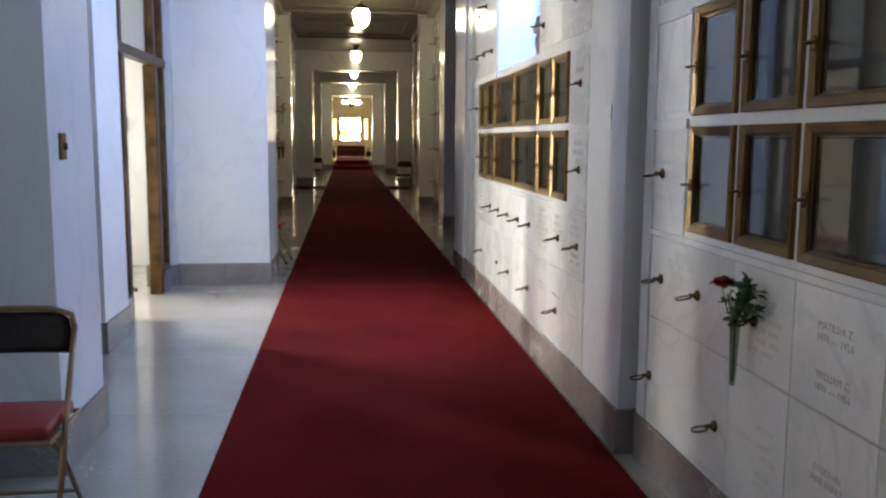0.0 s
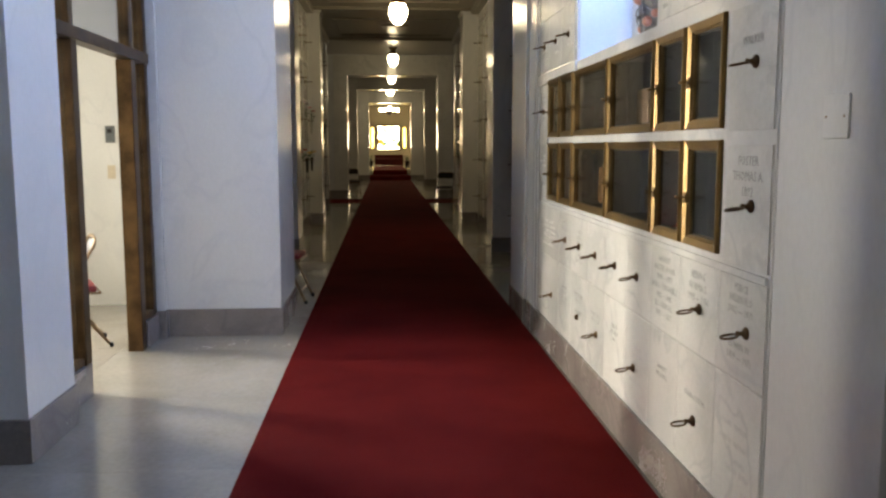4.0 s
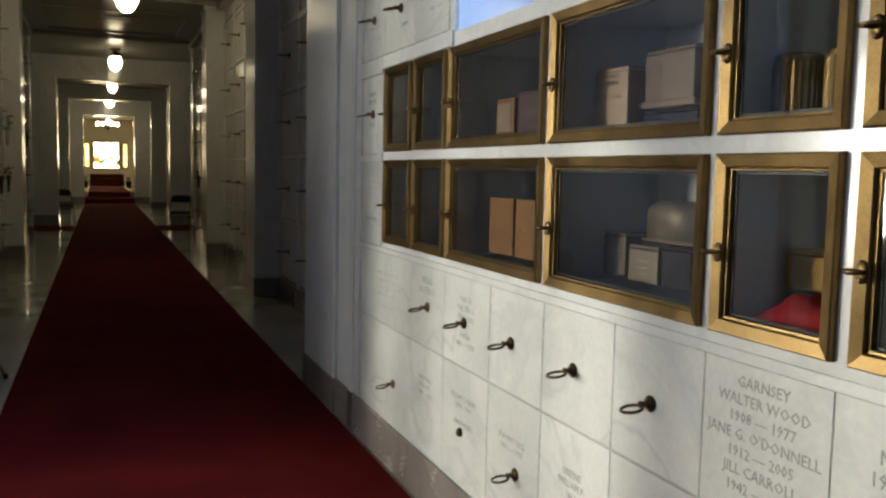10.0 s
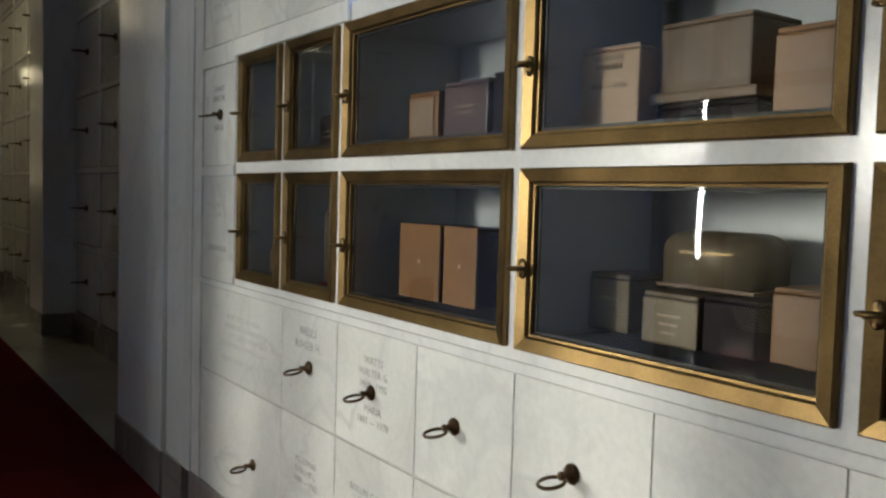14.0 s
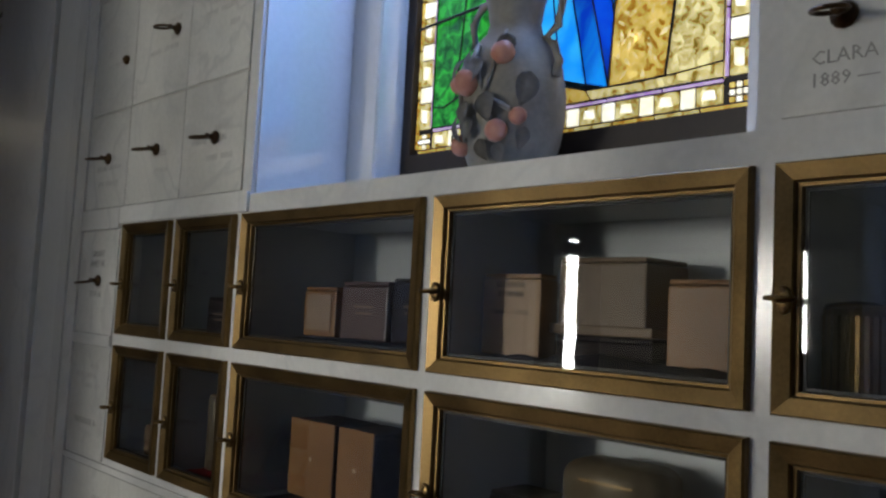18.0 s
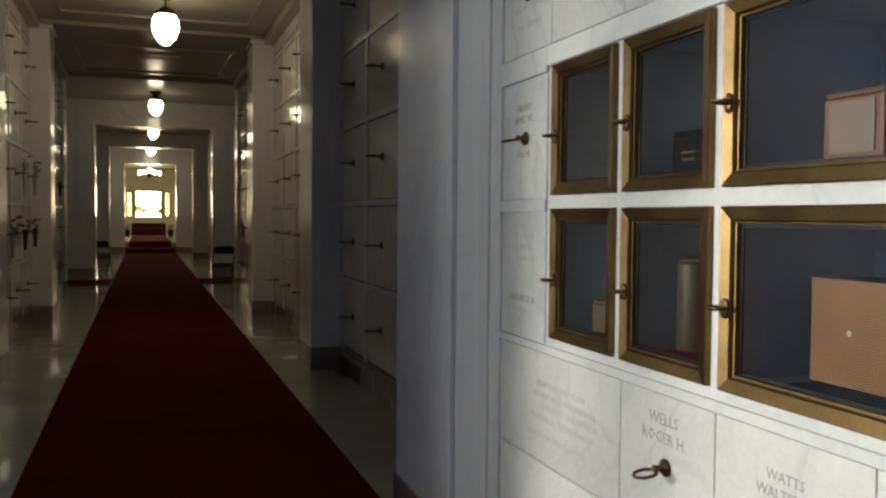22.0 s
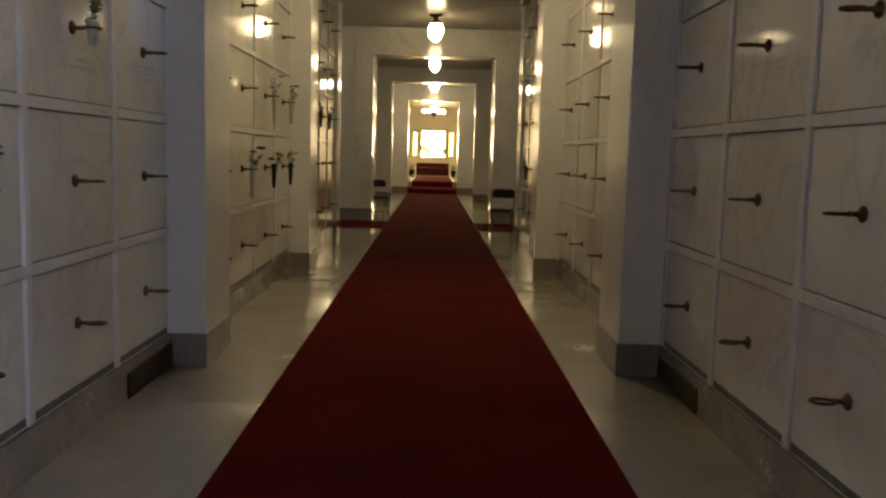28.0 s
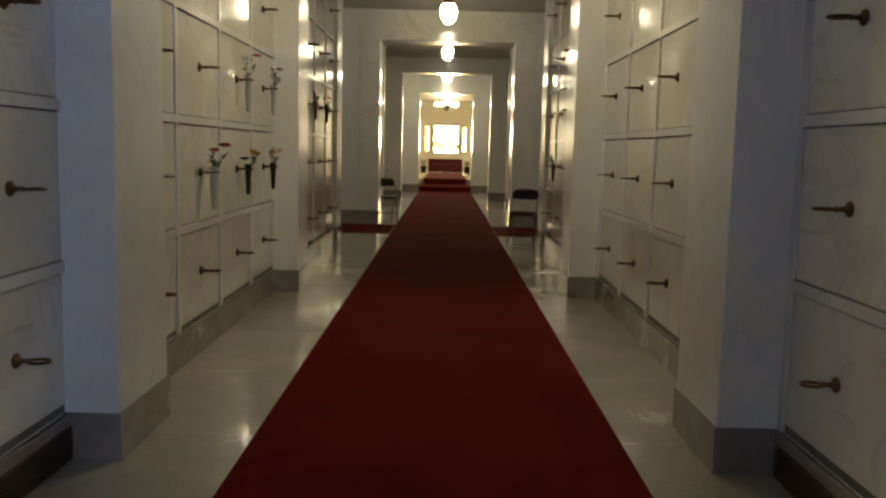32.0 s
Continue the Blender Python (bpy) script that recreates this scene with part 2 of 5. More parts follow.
PEACH = surface("peach_glaze", (0.40, 0.15, 0.10), (0.54, 0.27, 0.17), 12, 0.45)
WINDOW_FRAME = surface("dark_window_frame", (0.016, 0.011, 0.008), (0.034, 0.023, 0.016), 12, 0.5, fine=160, gloss=0.3)
LEAF_CLAY = surface("leaf_clay", (0.15, 0.138, 0.118), (0.30, 0.275, 0.235), 18, 0.5, bump=0.2)
CLAY = surface("grey_clay", (0.17, 0.155, 0.125), (0.29, 0.265, 0.215), 10, 0.55, bump=0.15)
PLASTIC = surface("clear_cone_plastic", (0.45, 0.46, 0.44), (0.58, 0.59, 0.56), 10, 0.25)
GLASS = clear_glass("clear_glass", (0.86, 0.88, 0.90))
LEAD = surface("lead_came", (0.010, 0.009, 0.010), (0.025, 0.022, 0.024), 30, 0.5, metal=0.4)
LAMP_GLASS = lit_glass("lamp_glass", (1.0, 0.81, 0.50), (1.0, 0.87, 0.60), 6, LAMP_GLOW)
BRIGHT_LAMP_GLASS = lit_glass("bright_lamp_glass", (1.0, 0.81, 0.50), (1.0, 0.87, 0.60), 6, LAMP_GLOW * 1.15)
DIM_LAMP_GLASS = lit_glass("dim_lamp_glass", (1.0, 0.81, 0.50), (1.0, 0.87, 0.60), 6, LAMP_GLOW * 0.5)
CUP_GLASS = lit_glass("cup_glass", (1.0, 0.74, 0.40), (1.0, 0.80, 0.48), 6, LAMP_GLOW * 2.4)
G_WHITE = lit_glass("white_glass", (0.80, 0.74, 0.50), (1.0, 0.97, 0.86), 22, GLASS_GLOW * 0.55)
G_YELLOW = lit_glass("yellow_glass", (0.22, 0.14, 0.012), (0.90, 0.78, 0.34), 40, GLASS_GLOW * 0.34)
G_GREEN = lit_glass("green_glass", (0.004, 0.06, 0.006), (0.03, 0.38, 0.03), 26, GLASS_GLOW * 0.3)
G_BLUE = lit_glass("blue_glass", (0.002, 0.04, 0.42), (0.01, 0.33, 1.0), 5, GLASS_GLOW * 0.36)
G_CYAN = lit_glass("pale_blue_glass", (0.01, 0.25, 0.85), (0.05, 0.62, 1.0), 7, GLASS_GLOW * 0.42)
G_GOLD = lit_glass("gold_glass", (0.30, 0.15, 0.008), (0.90, 0.66, 0.16), 38, GLASS_GLOW * 0.3)
G_PURPLE = lit_glass("lilac_glass", (0.36, 0.22, 0.55), (0.72, 0.56, 0.85), 25, GLASS_GLOW * 0.35)
G_DEEP = lit_glass("deep_blue_glass", (0.001, 0.012, 0.22), (0.003, 0.08, 0.75), 7, GLASS_GLOW * 0.3)
G_GRAIN = lit_glass("pale_grain_glass", (0.55, 0.42, 0.10), (1.0, 0.86, 0.40), 60, GLASS_GLOW * 0.3)
G_GRAIN_RED = lit_glass("amber_grain_glass", (0.55, 0.20, 0.03), (0.95, 0.50, 0.14), 60, GLASS_GLOW * 0.3)
G_FAR = lit_glass("far_pale_glass", (1.0, 0.86, 0.50), (1.0, 0.95, 0.78), 6, GLASS_GLOW * 2.0)
G_FAR_GOLD = lit_glass("far_gold_glass", (0.9, 0.55, 0.10), (1.0, 0.78, 0.28), 6, GLASS_GLOW * 1.0)


# ---- building blocks ----
def mesh_ob(name, bm, material, parent=None, label="", smooth=False):
    me = bpy.data.meshes.new(name)
    bmesh.ops.recalc_face_normals(bm, faces=bm.faces)
    bm.to_mesh(me); bm.free()
    me.materials.append(material)
    if smooth:
        for p in me.polygons:
            p.use_smooth = True
    ob = new(name, me)
    if parent:
        ob.parent = parent
    if label:
        ob["label"] = label
    return ob


def part(name, bm, material, parent, label="", smooth=False):
    return mesh_ob(name, bm, material, parent, label, smooth)


def shared(name, me, parent, m):
    """One more object on a mesh that others use too."""
    ob = new(name, me)
    ob.parent = parent
    ob.matrix_basis = m
    return ob


def empty(name, at=(0, 0, 0), rz=0):
    ob = new(name)
    ob.matrix_world = pose(*at, 0, 0, rz)
    return ob


def box(bm, x0, x1, y0, y1, z0, z1, bevel=0.0):
    m = Matrix.Translation(((x0 + x1) / 2, (y0 + y1) / 2, (z0 + z1) / 2)) @ Matrix.Diagonal((abs(x1 - x0), abs(y1 - y0), abs(z1 - z0), 1))
    geo = bmesh.ops.create_cube(bm, size=1, matrix=m)
    if bevel:
        edges = list({e for v in geo["verts"] for e in v.link_edges})
        bmesh.ops.bevel(bm, geom=edges, offset=bevel, segments=2, affect="EDGES", profile=0.6)
    return bm


def boxes(*rows, bevel=0.0):
    bm = bmesh.new()
    for r in rows:
        box(bm, *r, bevel=bevel)
    return bm


def lathe(profile, sides=20, bm=None, m=Matrix()):
    """Turned shape about z from rows of radius and height."""
    bm = bm or bmesh.new()
    rings = []
    for r, z in profile:
        rings.append([bm.verts.new(m @ Vector((r * math.cos(a), r * math.sin(a), z))) for a in [2 * math.pi * k / sides for k in range(sides)]])
    for lo, hi in zip(rings, rings[1:]):
        for k in range(sides):
            bm.faces.new((lo[k], lo[(k + 1) % sides], hi[(k + 1) % sides], hi[k]))
    for ring in (rings[0], rings[-1]):
        bm.faces.new(ring)
    return bm


def tube(points, radius, sides=8, closed=False, bm=None):
    """A round bar along a line of points."""
    bm = bm or bmesh.new()
    pts = [Vector(p) for p in points]
    rings, n = [], len(pts)
    for k, p in enumerate(pts):
        a = pts[(k - 1) % n] if closed or k else p
        b = pts[(k + 1) % n] if closed or k < n - 1 else p
        d = (b - a).normalized()
        side = d.cross(Vector((0, 0, 1)) if abs(d.z) < 0.9 else Vector((1, 0, 0))).normalized()
        up = side.cross(d)
        rings.append([bm.verts.new(p + radius * (math.cos(t) * side + math.sin(t) * up)) for t in [2 * math.pi * s / sides for s in range(sides)]])
    for k in range(n if closed else n - 1):
        lo, hi = rings[k], rings[(k + 1) % n]
        for s in range(sides):
            bm.faces.new((lo[s], lo[(s + 1) % sides], hi[(s + 1) % sides], hi[s]))
    if not closed:
        bm.faces.new(rings[0]); bm.faces.new(rings[-1])
    return bm


def wall_sheet(x0, x1, ys, zs, holes):
    """A wall between x0 and x1 on a grid of y and z lines; holes are (y0, y1, z0, z1) that go right through."""
    ys = sorted(set(ys) | {v for h in holes for v in h[:2]})
    zs = sorted(set(zs) | {v for h in holes for v in h[2:]})
    solid = {}
    for i in range(len(ys) - 1):
        for j in range(len(zs) - 1):
            cy, cz = (ys[i] + ys[i + 1]) / 2, (zs[j] + zs[j + 1]) / 2
            solid[i, j] = not any(h[0] < cy < h[1] and h[2] < cz < h[3] for h in holes)
    bm = bmesh.new()
    verts = {}

    def v(x, i, j):
        if (x, i, j) not in verts:
            verts[x, i, j] = bm.verts.new((x, ys[i], zs[j]))
        return verts[x, i, j]

    for (i, j), full in solid.items():
        if not full:
            continue
        for x in (x0, x1):
            bm.faces.new((v(x, i, j), v(x, i + 1, j), v(x, i + 1, j + 1), v(x, i, j + 1)))
        for (di, dj), (p, q) in {(-1, 0): ((i, j), (i, j + 1)), (1, 0): ((i + 1, j), (i + 1, j + 1)), (0, -1): ((i, j), (i + 1, j)), (0, 1): ((i, j + 1), (i + 1, j + 1))}.items():
            if not solid.get((i + di, j + dj), False):
                bm.faces.new((v(x0, *p), v(x0, *q), v(x1, *q), v(x1, *p)))
    return bm


# ---- plan: heights and lines in metres ----
CEIL = 4.1
BASE_H = 0.215
NICHE_X = 0.96            # face of the niche wall
NEAR_X, NEAR_DY = 1.03, -4.83   # the nearer bay: its face, and its shift along the corridor
BAY = (2.37, 6.50)        # its length
ROW1, ROW2 = (1.558, 1.961), (1.110, 1.518)
COLUMNS = [(5.632, 6.003), (5.215, 5.586), (4.374, 5.171), (3.576, 4.335), (3.182, 3.538), (2.786, 3.140)]
PIL_R, PIL_L = 1.265, -1.448
CRYPT_R, CRYPT_L = 1.562, -1.702
PILASTERS = [(11.72, 12.38), (16.40, 17.0)]
CRYPT_Z = [0.225, 0.885, 1.600, 2.315, 3.03, 3.745]

# ---- setting ----
floor = tagged(mesh_ob("floor", boxes((-8.5, 8.5, -5, 37.9, -0.3, -0.012)), JOINT), "grey joint bed under marble floor slabs", "floor", kind="structure")
carpet = tagged(mesh_ob("carpet", boxes((-0.915, 0.915, -4.5, 37.85, 0.0, 0.011), bevel=0.004), CARPET), "long red carpet runner laid along the marble floor", "carpet", kind="structure")
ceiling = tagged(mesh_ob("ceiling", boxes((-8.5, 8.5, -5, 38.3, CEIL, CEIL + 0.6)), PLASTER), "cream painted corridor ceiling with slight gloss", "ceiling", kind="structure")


def setting(name, bm, material, label, category="wall"):
    return tagged(mesh_ob(name, bm, material), label, category, kind="structure")


# ring handle that stands out along -x from a wall at x = 0: rosette, stem, ring
def ring_mesh(name):
    bm = bmesh.new()
    turn = Matrix.Rotation(radians(-90), 4, "Y")
    lathe([(0.004, 0), (0.021, 0.0), (0.023, 0.004), (0.019, 0.010), (0.010, 0.014), (0.007, 0.026), (0.010, 0.030), (0.009, 0.036), (0.003, 0.038)], 12, bm, turn)
    tube([(-0.030 - 0.029 + 0.029 * math.cos(a), 0.026 * math.sin(a), -0.004 - 0.010 * (1 - math.cos(a)) / 2) for a in [2 * math.pi * k / 16 for k in range(16)]], 0.0042, 6, True, bm)
    me = bpy.data.meshes.new(name)
    bmesh.ops.recalc_face_normals(bm, faces=bm.faces)
    bm.to_mesh(me); bm.free()
    me.materials.append(DARK_BRONZE)
    for p in me.polygons:
        p.use_smooth = True
    return me


def stud_mesh(name):
    """Handle of a crypt front: round rosette and a stubby bar that stands out along -x, with its ring hanging edge-on."""
    bm = bmesh.new()
    turn = Matrix.Rotation(radians(-90), 4, "Y")
    lathe([(0.005, 0), (0.030, 0.0), (0.033, 0.006), (0.027, 0.014), (0.012, 0.020), (0.009, 0.045), (0.012, 0.05), (0.012, 0.058), (0.004, 0.062)], 12, bm, turn)
    tube([(-0.052 - 0.045 + 0.045 * math.cos(a), 0.036 * math.sin(a), 0.0) for a in [2 * math.pi * k / 16 for k in range(16)]], 0.0065, 6, True, bm)
    me = bpy.data.meshes.new(name)
    bmesh.ops.recalc_face_normals(bm, faces=bm.faces)
    bm.to_mesh(me); bm.free()
    me.materials.append(DARK_BRONZE)
    for p in me.polygons:
        p.use_smooth = True
    return me


RING, STUD = ring_mesh("ring_handle"), stud_mesh("crypt_handle")
FACE_RIGHT, FACE_LEFT = Matrix(), Matrix.Rotation(math.pi, 4, "Z")


def slab_mesh(name, w, h, thick, material, bevel=0.005):
    """A stone front in the plane x = 0, standing out along -x."""
    bm = boxes((-thick, 0, -w / 2, w / 2, -h / 2, h / 2), bevel=bevel)
    me = bpy.data.meshes.new(name)
    bmesh.ops.recalc_face_normals(bm, faces=bm.faces)
    bm.to_mesh(me); bm.free()
    me.materials.append(material)
    return me


def writing(lines, height, parent, at, face, material=INK, label="engraved grey lettering"):
    """Lines of text cut into one mesh part, centred at a place on a wall; face is FACE_RIGHT or FACE_LEFT."""
    data = bpy.data.curves.new("lettering", "FONT")
    data.body, data.size, data.align_x, data.align_y, data.space_line = "\n".join(lines), height * 1.35, "CENTER", "CENTER", 1.1
    data.extrude, data.resolution_u = 0.0006, 1
    ob = bpy.data.objects.new("lettering", data)
    scene.collection.objects.link(ob)
    me = bpy.data.meshes.new_from_object(ob.evaluated_get(bpy.context.evaluated_depsgraph_get()))
    bpy.data.objects.remove(ob); bpy.data.curves.remove(data)
    me.materials.clear(); me.materials.append(material)
    out = new("lettering", me)
    out.parent = parent
    out["label"] = label
    axes = Matrix(((0, 0, -1, 0), (-1, 0, 0, 0), (0, 1, 0, 0), (0, 0, 0, 1)))
    out.matrix_basis = Matrix.Translation(at) @ face @ axes
    return out


def bars(rows, parent, at, face, material=INK):
    """Writing too faint to read: plain bars (offset along the wall, height, width, letter height)."""
    bm = bmesh.new()
    for off, z, w, h in rows:
        box(bm, -0.0008, 0.0, off - w / 2, off + w / 2, z - h / 2, z + h / 2)
    ob = part("worn_lettering", bm, material, parent, "faint worn engraved lettering")
    ob.matrix_basis = Matrix.Translation(at) @ face
    return ob


FAINT = surface("faint_engraving", (0.42, 0.415, 0.40), (0.54, 0.53, 0.51), 60, 0.6)


def worn_lines(rng, parent, at, face, w, count):
    rows, z = [], count * 0.022
    for k in range(count):
        z -= rng.choice((0.036, 0.036, 0.06))
        left = -w * rng.uniform(0.22, 0.36)
        for word in range(rng.choice((1, 2, 2))):
            ww = w * rng.uniform(0.14, 0.30)
            letters = max(3, int(ww / 0.014))
            for c in range(letters):
                rows.append((left + ww * (c + 0.5) / letters, z, 0.0085, rng.uniform(0.016, 0.021)))
            left += ww + 0.02
    return bars(rows, parent, at, face, FAINT)


rows_rng = random.Random(77)


# ---- corridor of crypts ----
def crypt_wall(name, x, face, y0, y1, seams, label):
    """A wall of crypt fronts: backing stone, base course, and one polished front with its handle per crypt."""
    sign = -1 if face is FACE_RIGHT else 1
    back = setting(name, boxes((min(x, x - sign * 0.35), max(x, x - sign * 0.35), y0, y1, 0, CEIL)), MARBLE, label)
    part("base_course", boxes((min(x, x + sign * 0.03), max(x, x + sign * 0.03), y0, y1, 0.0, BASE_H - 0.004), bevel=0.006), GREY_BASE, back, "grey marble base course")
    meshes = {}
    # dark sheet in the joints paints the shadow lines round the recessed fronts
    part("joint_bed", boxes((min(x, x + sign * 0.002), max(x, x + sign * 0.002), seams[0] + 0.02, seams[-1] - 0.02, BASE_H + 0.002, CEIL - 0.27)), JOINT, back, "dark sheet in the joints for the shadow round the crypt fronts")
    lo, hi = min(x, x + sign * 0.020), max(x, x + sign * 0.020)
    top = CEIL - 0.25
    for y in seams:
        part("stile", boxes((lo, hi, y - 0.026, y + 0.026, BASE_H, top), bevel=0.004), MARBLE, back)
    for a, b in zip(seams, seams[1:]):
        for c in CRYPT_Z[1:]:
            part("rail", boxes((lo, hi, a + 0.0262, b - 0.0262, min(c, top) - 0.026, min(c, top) + 0.026), bevel=0.004), MARBLE, back)
        for c, d in zip(CRYPT_Z, CRYPT_Z[1:]):
            d = min(d, top)
            w, h = b - a - 0.064, d - c - 0.064
            key = (round(w, 3), round(h, 3))
            if key not in meshes:
                meshes[key] = slab_mesh("crypt_front", w, h, 0.006, CRYPT, 0.0025)
            front = shared("crypt_front", meshes[key], back, Matrix.Translation((x, (a + b) / 2, (c + d) / 2)) @ face)
            shared("ring_handle", STUD, front, Matrix.Translation((-0.006, 0, 0.01)))
            if y0 < 12 and d < 3.2 and rows_rng.random() < 0.6:
                worn_lines(rows_rng, front, (-0.0062, 0, 0.12 if rows_rng.random() < 0.5 else -0.10), Matrix(), w * 0.7, rows_rng.choice((2, 3, 3)))
    return back


def pilaster(name, x_in, x_out, y0, y1, label):
    """A corridor pilaster with base block and a plain cap under the beam."""
    lo, hi = min(x_in, x_out), max(x_in, x_out)
    s = 1 if x_in < x_out else -1
    ob = setting(name, boxes((lo, hi, y0, y1, BASE_H, CEIL - 0.10), bevel=0.006), PLAIN, label, "pilaster")
    e = 0.012
    part("base_block", boxes((min(x_in - s * e, x_out), max(x_in - s * e, x_out), y0 - e, y1 + e, 0, BASE_H), bevel=0.005), GREY_BASE, ob, "grey marble base block")
    part("cap", boxes((min(x_in - s * 0.03, x_out), max(x_in - s * 0.03, x_out), y0 - 0.03, y1 + 0.03, CEIL - 0.10, CEIL - 0.04), bevel=0.01), PLAIN, ob)
    return ob


R1 = [7.72, 8.74, 9.72, 10.72, 11.70]
L1 = [7.82, 8.82, 9.80, 10.81, 11.76]
R2 = [12.40, 13.26, 14.30, 15.32, 16.38]
L2 = [12.40, 13.36, 14.40, 15.44, 16.42]
R3 = [17.02, 18.0, 19.0, 20.0, 20.95]
crypt_wall("wall_crypts_1", CRYPT_R, FACE_RIGHT, 7.6, 11.8, R1, "white marble crypt fronts with bronze ring handles")
crypt_wall("wall_crypts_2", CRYPT_L, FACE_LEFT, 7.6, 11.8, L1, "white marble crypt fronts with bronze ring handles")
crypt_wall("wall_crypts_3", CRYPT_R, FACE_RIGHT, 12.4, 16.4, R2, "cream-lit marble crypt fronts with bronze handles")
crypt_wall("wall_crypts_4", CRYPT_L, FACE_LEFT, 12.4, 16.4, L2, "cream-lit marble crypt fronts with flower cones")
crypt_wall("wall_crypts_5", CRYPT_R, FACE_RIGHT, 16.95, 21.0, R3, "far marble crypt fronts in shade")
crypt_wall("wall_crypts_6", CRYPT_L, FACE_LEFT, 16.95, 21.0, R3, "far marble crypt fronts in shade")
for k, (a, b) in enumerate(PILASTERS):
    pilaster(f"pilaster_{2 * k + 1}", PIL_R, CRYPT_R + 0.3, a, b, "white marble pilaster on a grey base block")
    pilaster(f"pilaster_{2 * k + 2}", PIL_L, CRYPT_L - 0.3, a, b, "white marble pilaster on a grey base block")
pilaster("pilaster_5", CRYPT_R - 0.05, CRYPT_R + 0.3, 21.0, 21.6, "shallow white marble pilaster at the cross passage")
pilaster("pilaster_6", CRYPT_L + 0.05, CRYPT_L - 0.3, 21.0, 21.6, "shallow white marble pilaster at the cross passage")


def ceiling_mouldings(name, y0, y1):
    """Plaster cornice along both walls and a raised frame round the ceiling panel of one bay."""
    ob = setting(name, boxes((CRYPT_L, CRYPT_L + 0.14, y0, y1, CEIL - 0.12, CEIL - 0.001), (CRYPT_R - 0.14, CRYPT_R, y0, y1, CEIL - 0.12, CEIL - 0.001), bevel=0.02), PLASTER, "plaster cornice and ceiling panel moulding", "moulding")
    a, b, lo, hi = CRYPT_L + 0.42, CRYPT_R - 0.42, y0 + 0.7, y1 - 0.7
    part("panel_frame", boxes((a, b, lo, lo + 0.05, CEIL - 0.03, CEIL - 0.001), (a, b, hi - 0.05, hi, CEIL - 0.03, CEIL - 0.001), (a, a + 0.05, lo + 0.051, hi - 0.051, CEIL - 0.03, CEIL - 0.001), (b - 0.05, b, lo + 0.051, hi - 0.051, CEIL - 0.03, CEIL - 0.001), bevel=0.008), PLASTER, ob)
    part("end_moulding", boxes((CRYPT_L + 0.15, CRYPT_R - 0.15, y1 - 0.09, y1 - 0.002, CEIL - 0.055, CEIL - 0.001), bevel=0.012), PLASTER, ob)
    return ob


ceiling_mouldings("ceiling_moulding_1", 7.65, 11.76)
ceiling_mouldings("ceiling_moulding_2", 12.45, 16.34)
ceiling_mouldings("ceiling_moulding_3", 17.02, 20.98)


# low dark vents in the base course next to the first pilasters
def floor_vent(x, face, y0, y1):
    ob = empty("floor_vent", (x, (y0 + y1) / 2, 0.085), 0 if face is FACE_RIGHT else 180)
    h = (y1 - y0) / 2
    part("backing", boxes((-0.004, 0.0, -h, h, -0.06, 0.06)), BLACK, ob)
    part("frame", boxes((-0.012, 0, -h - 0.01, h + 0.01, 0.06, 0.072), (-0.012, 0, -h - 0.01, h + 0.01, -0.072, -0.06), (-0.012, 0, -h - 0.012, -h, -0.06, 0.06), (-0.012, 0, h, h + 0.012, -0.06, 0.06)), DARK_BRONZE, ob)
    for k in range(5):
        part("slat", boxes((-0.010, -0.004, -h, h, -0.048 + 0.022 * k, -0.042 + 0.022 * k)), DARK_BRONZE, ob)
    return tagged(ob, "dark bronze vent grille set in the base course", "vent", "floor vents")


floor_vent(CRYPT_R - 0.031, FACE_RIGHT, 10.87, 11.64)
floor_vent(CRYPT_L + 0.031, FACE_LEFT, 10.92, 11.69)

# ---- far end: cross passage, arches, portal, raised room ----
for k, (y0, y1, half, top, out) in enumerate([(24.65, 25.3, 1.30, 3.52, 2.4), (33.0, 33.6, 1.29, 3.66, 2.4), (37.9, 38.5, 0.925, 3.40, 2.4)]):
    arch = setting(f"arch_{k + 1}", boxes((-half, half, y0, y1, top, CEIL)), PLAIN, "plain white marble archway across the corridor", "archway")
    part("jamb", boxes((-out, -half, y0, y1, 0.24, CEIL)), PLAIN, arch)
    part("jamb", boxes((half, out, y0, y1, 0.24, CEIL)), PLAIN, arch)
    part("base_block", boxes((-out, -half + 0.012, y0 - 0.012, y1 + 0.012, 0, 0.24)), GREY_BASE, arch)
    part("base_block", boxes((half - 0.012, out, y0 - 0.012, y1 + 0.012, 0, 0.24)), GREY_BASE, arch)
    if k:
        continue
    part("casing", boxes((-half - 0.39, -half - 0.002, y0 - 0.035, y0 - 0.002, 0.24, top + 0.55), (half + 0.002, half + 0.39, y0 - 0.035, y0 - 0.002, 0.24, top + 0.55), (-half, half, y0 - 0.035, y0 - 0.002, top + 0.002, top + 0.55), bevel=0.006), CRYPT, arch, "white marble casing round the opening")
setting("wall_far_right", boxes((1.9, 2.2, 25.25, 38.0, 0, CEIL)), MARBLE, "white marble corridor wall beyond the archway")
setting("wall_far_left", boxes((-2.2, -1.9, 25.25, 38.0, 0, CEIL)), MARBLE, "white marble corridor wall beyond the archway")
for k, y in enumerate((27.6, 30.2, 35.4)):
    for s in (-1, 1):
        pilaster(f"far_pilaster_{2 * k + (s > 0) + 1}", s * 1.62, s * 2.0, y, y + 0.55, "white marble pilaster beyond the archway")
setting("wall_cross_1", boxes((-8.3, -1.9, 21.3, 21.6, 0, CEIL)), MARBLE, "white marble wall of the cross passage")
setting("wall_cross_2", boxes((1.9, 8.3, 21.3, 21.6, 0, CEIL)), MARBLE, "white marble wall of the cross passage")
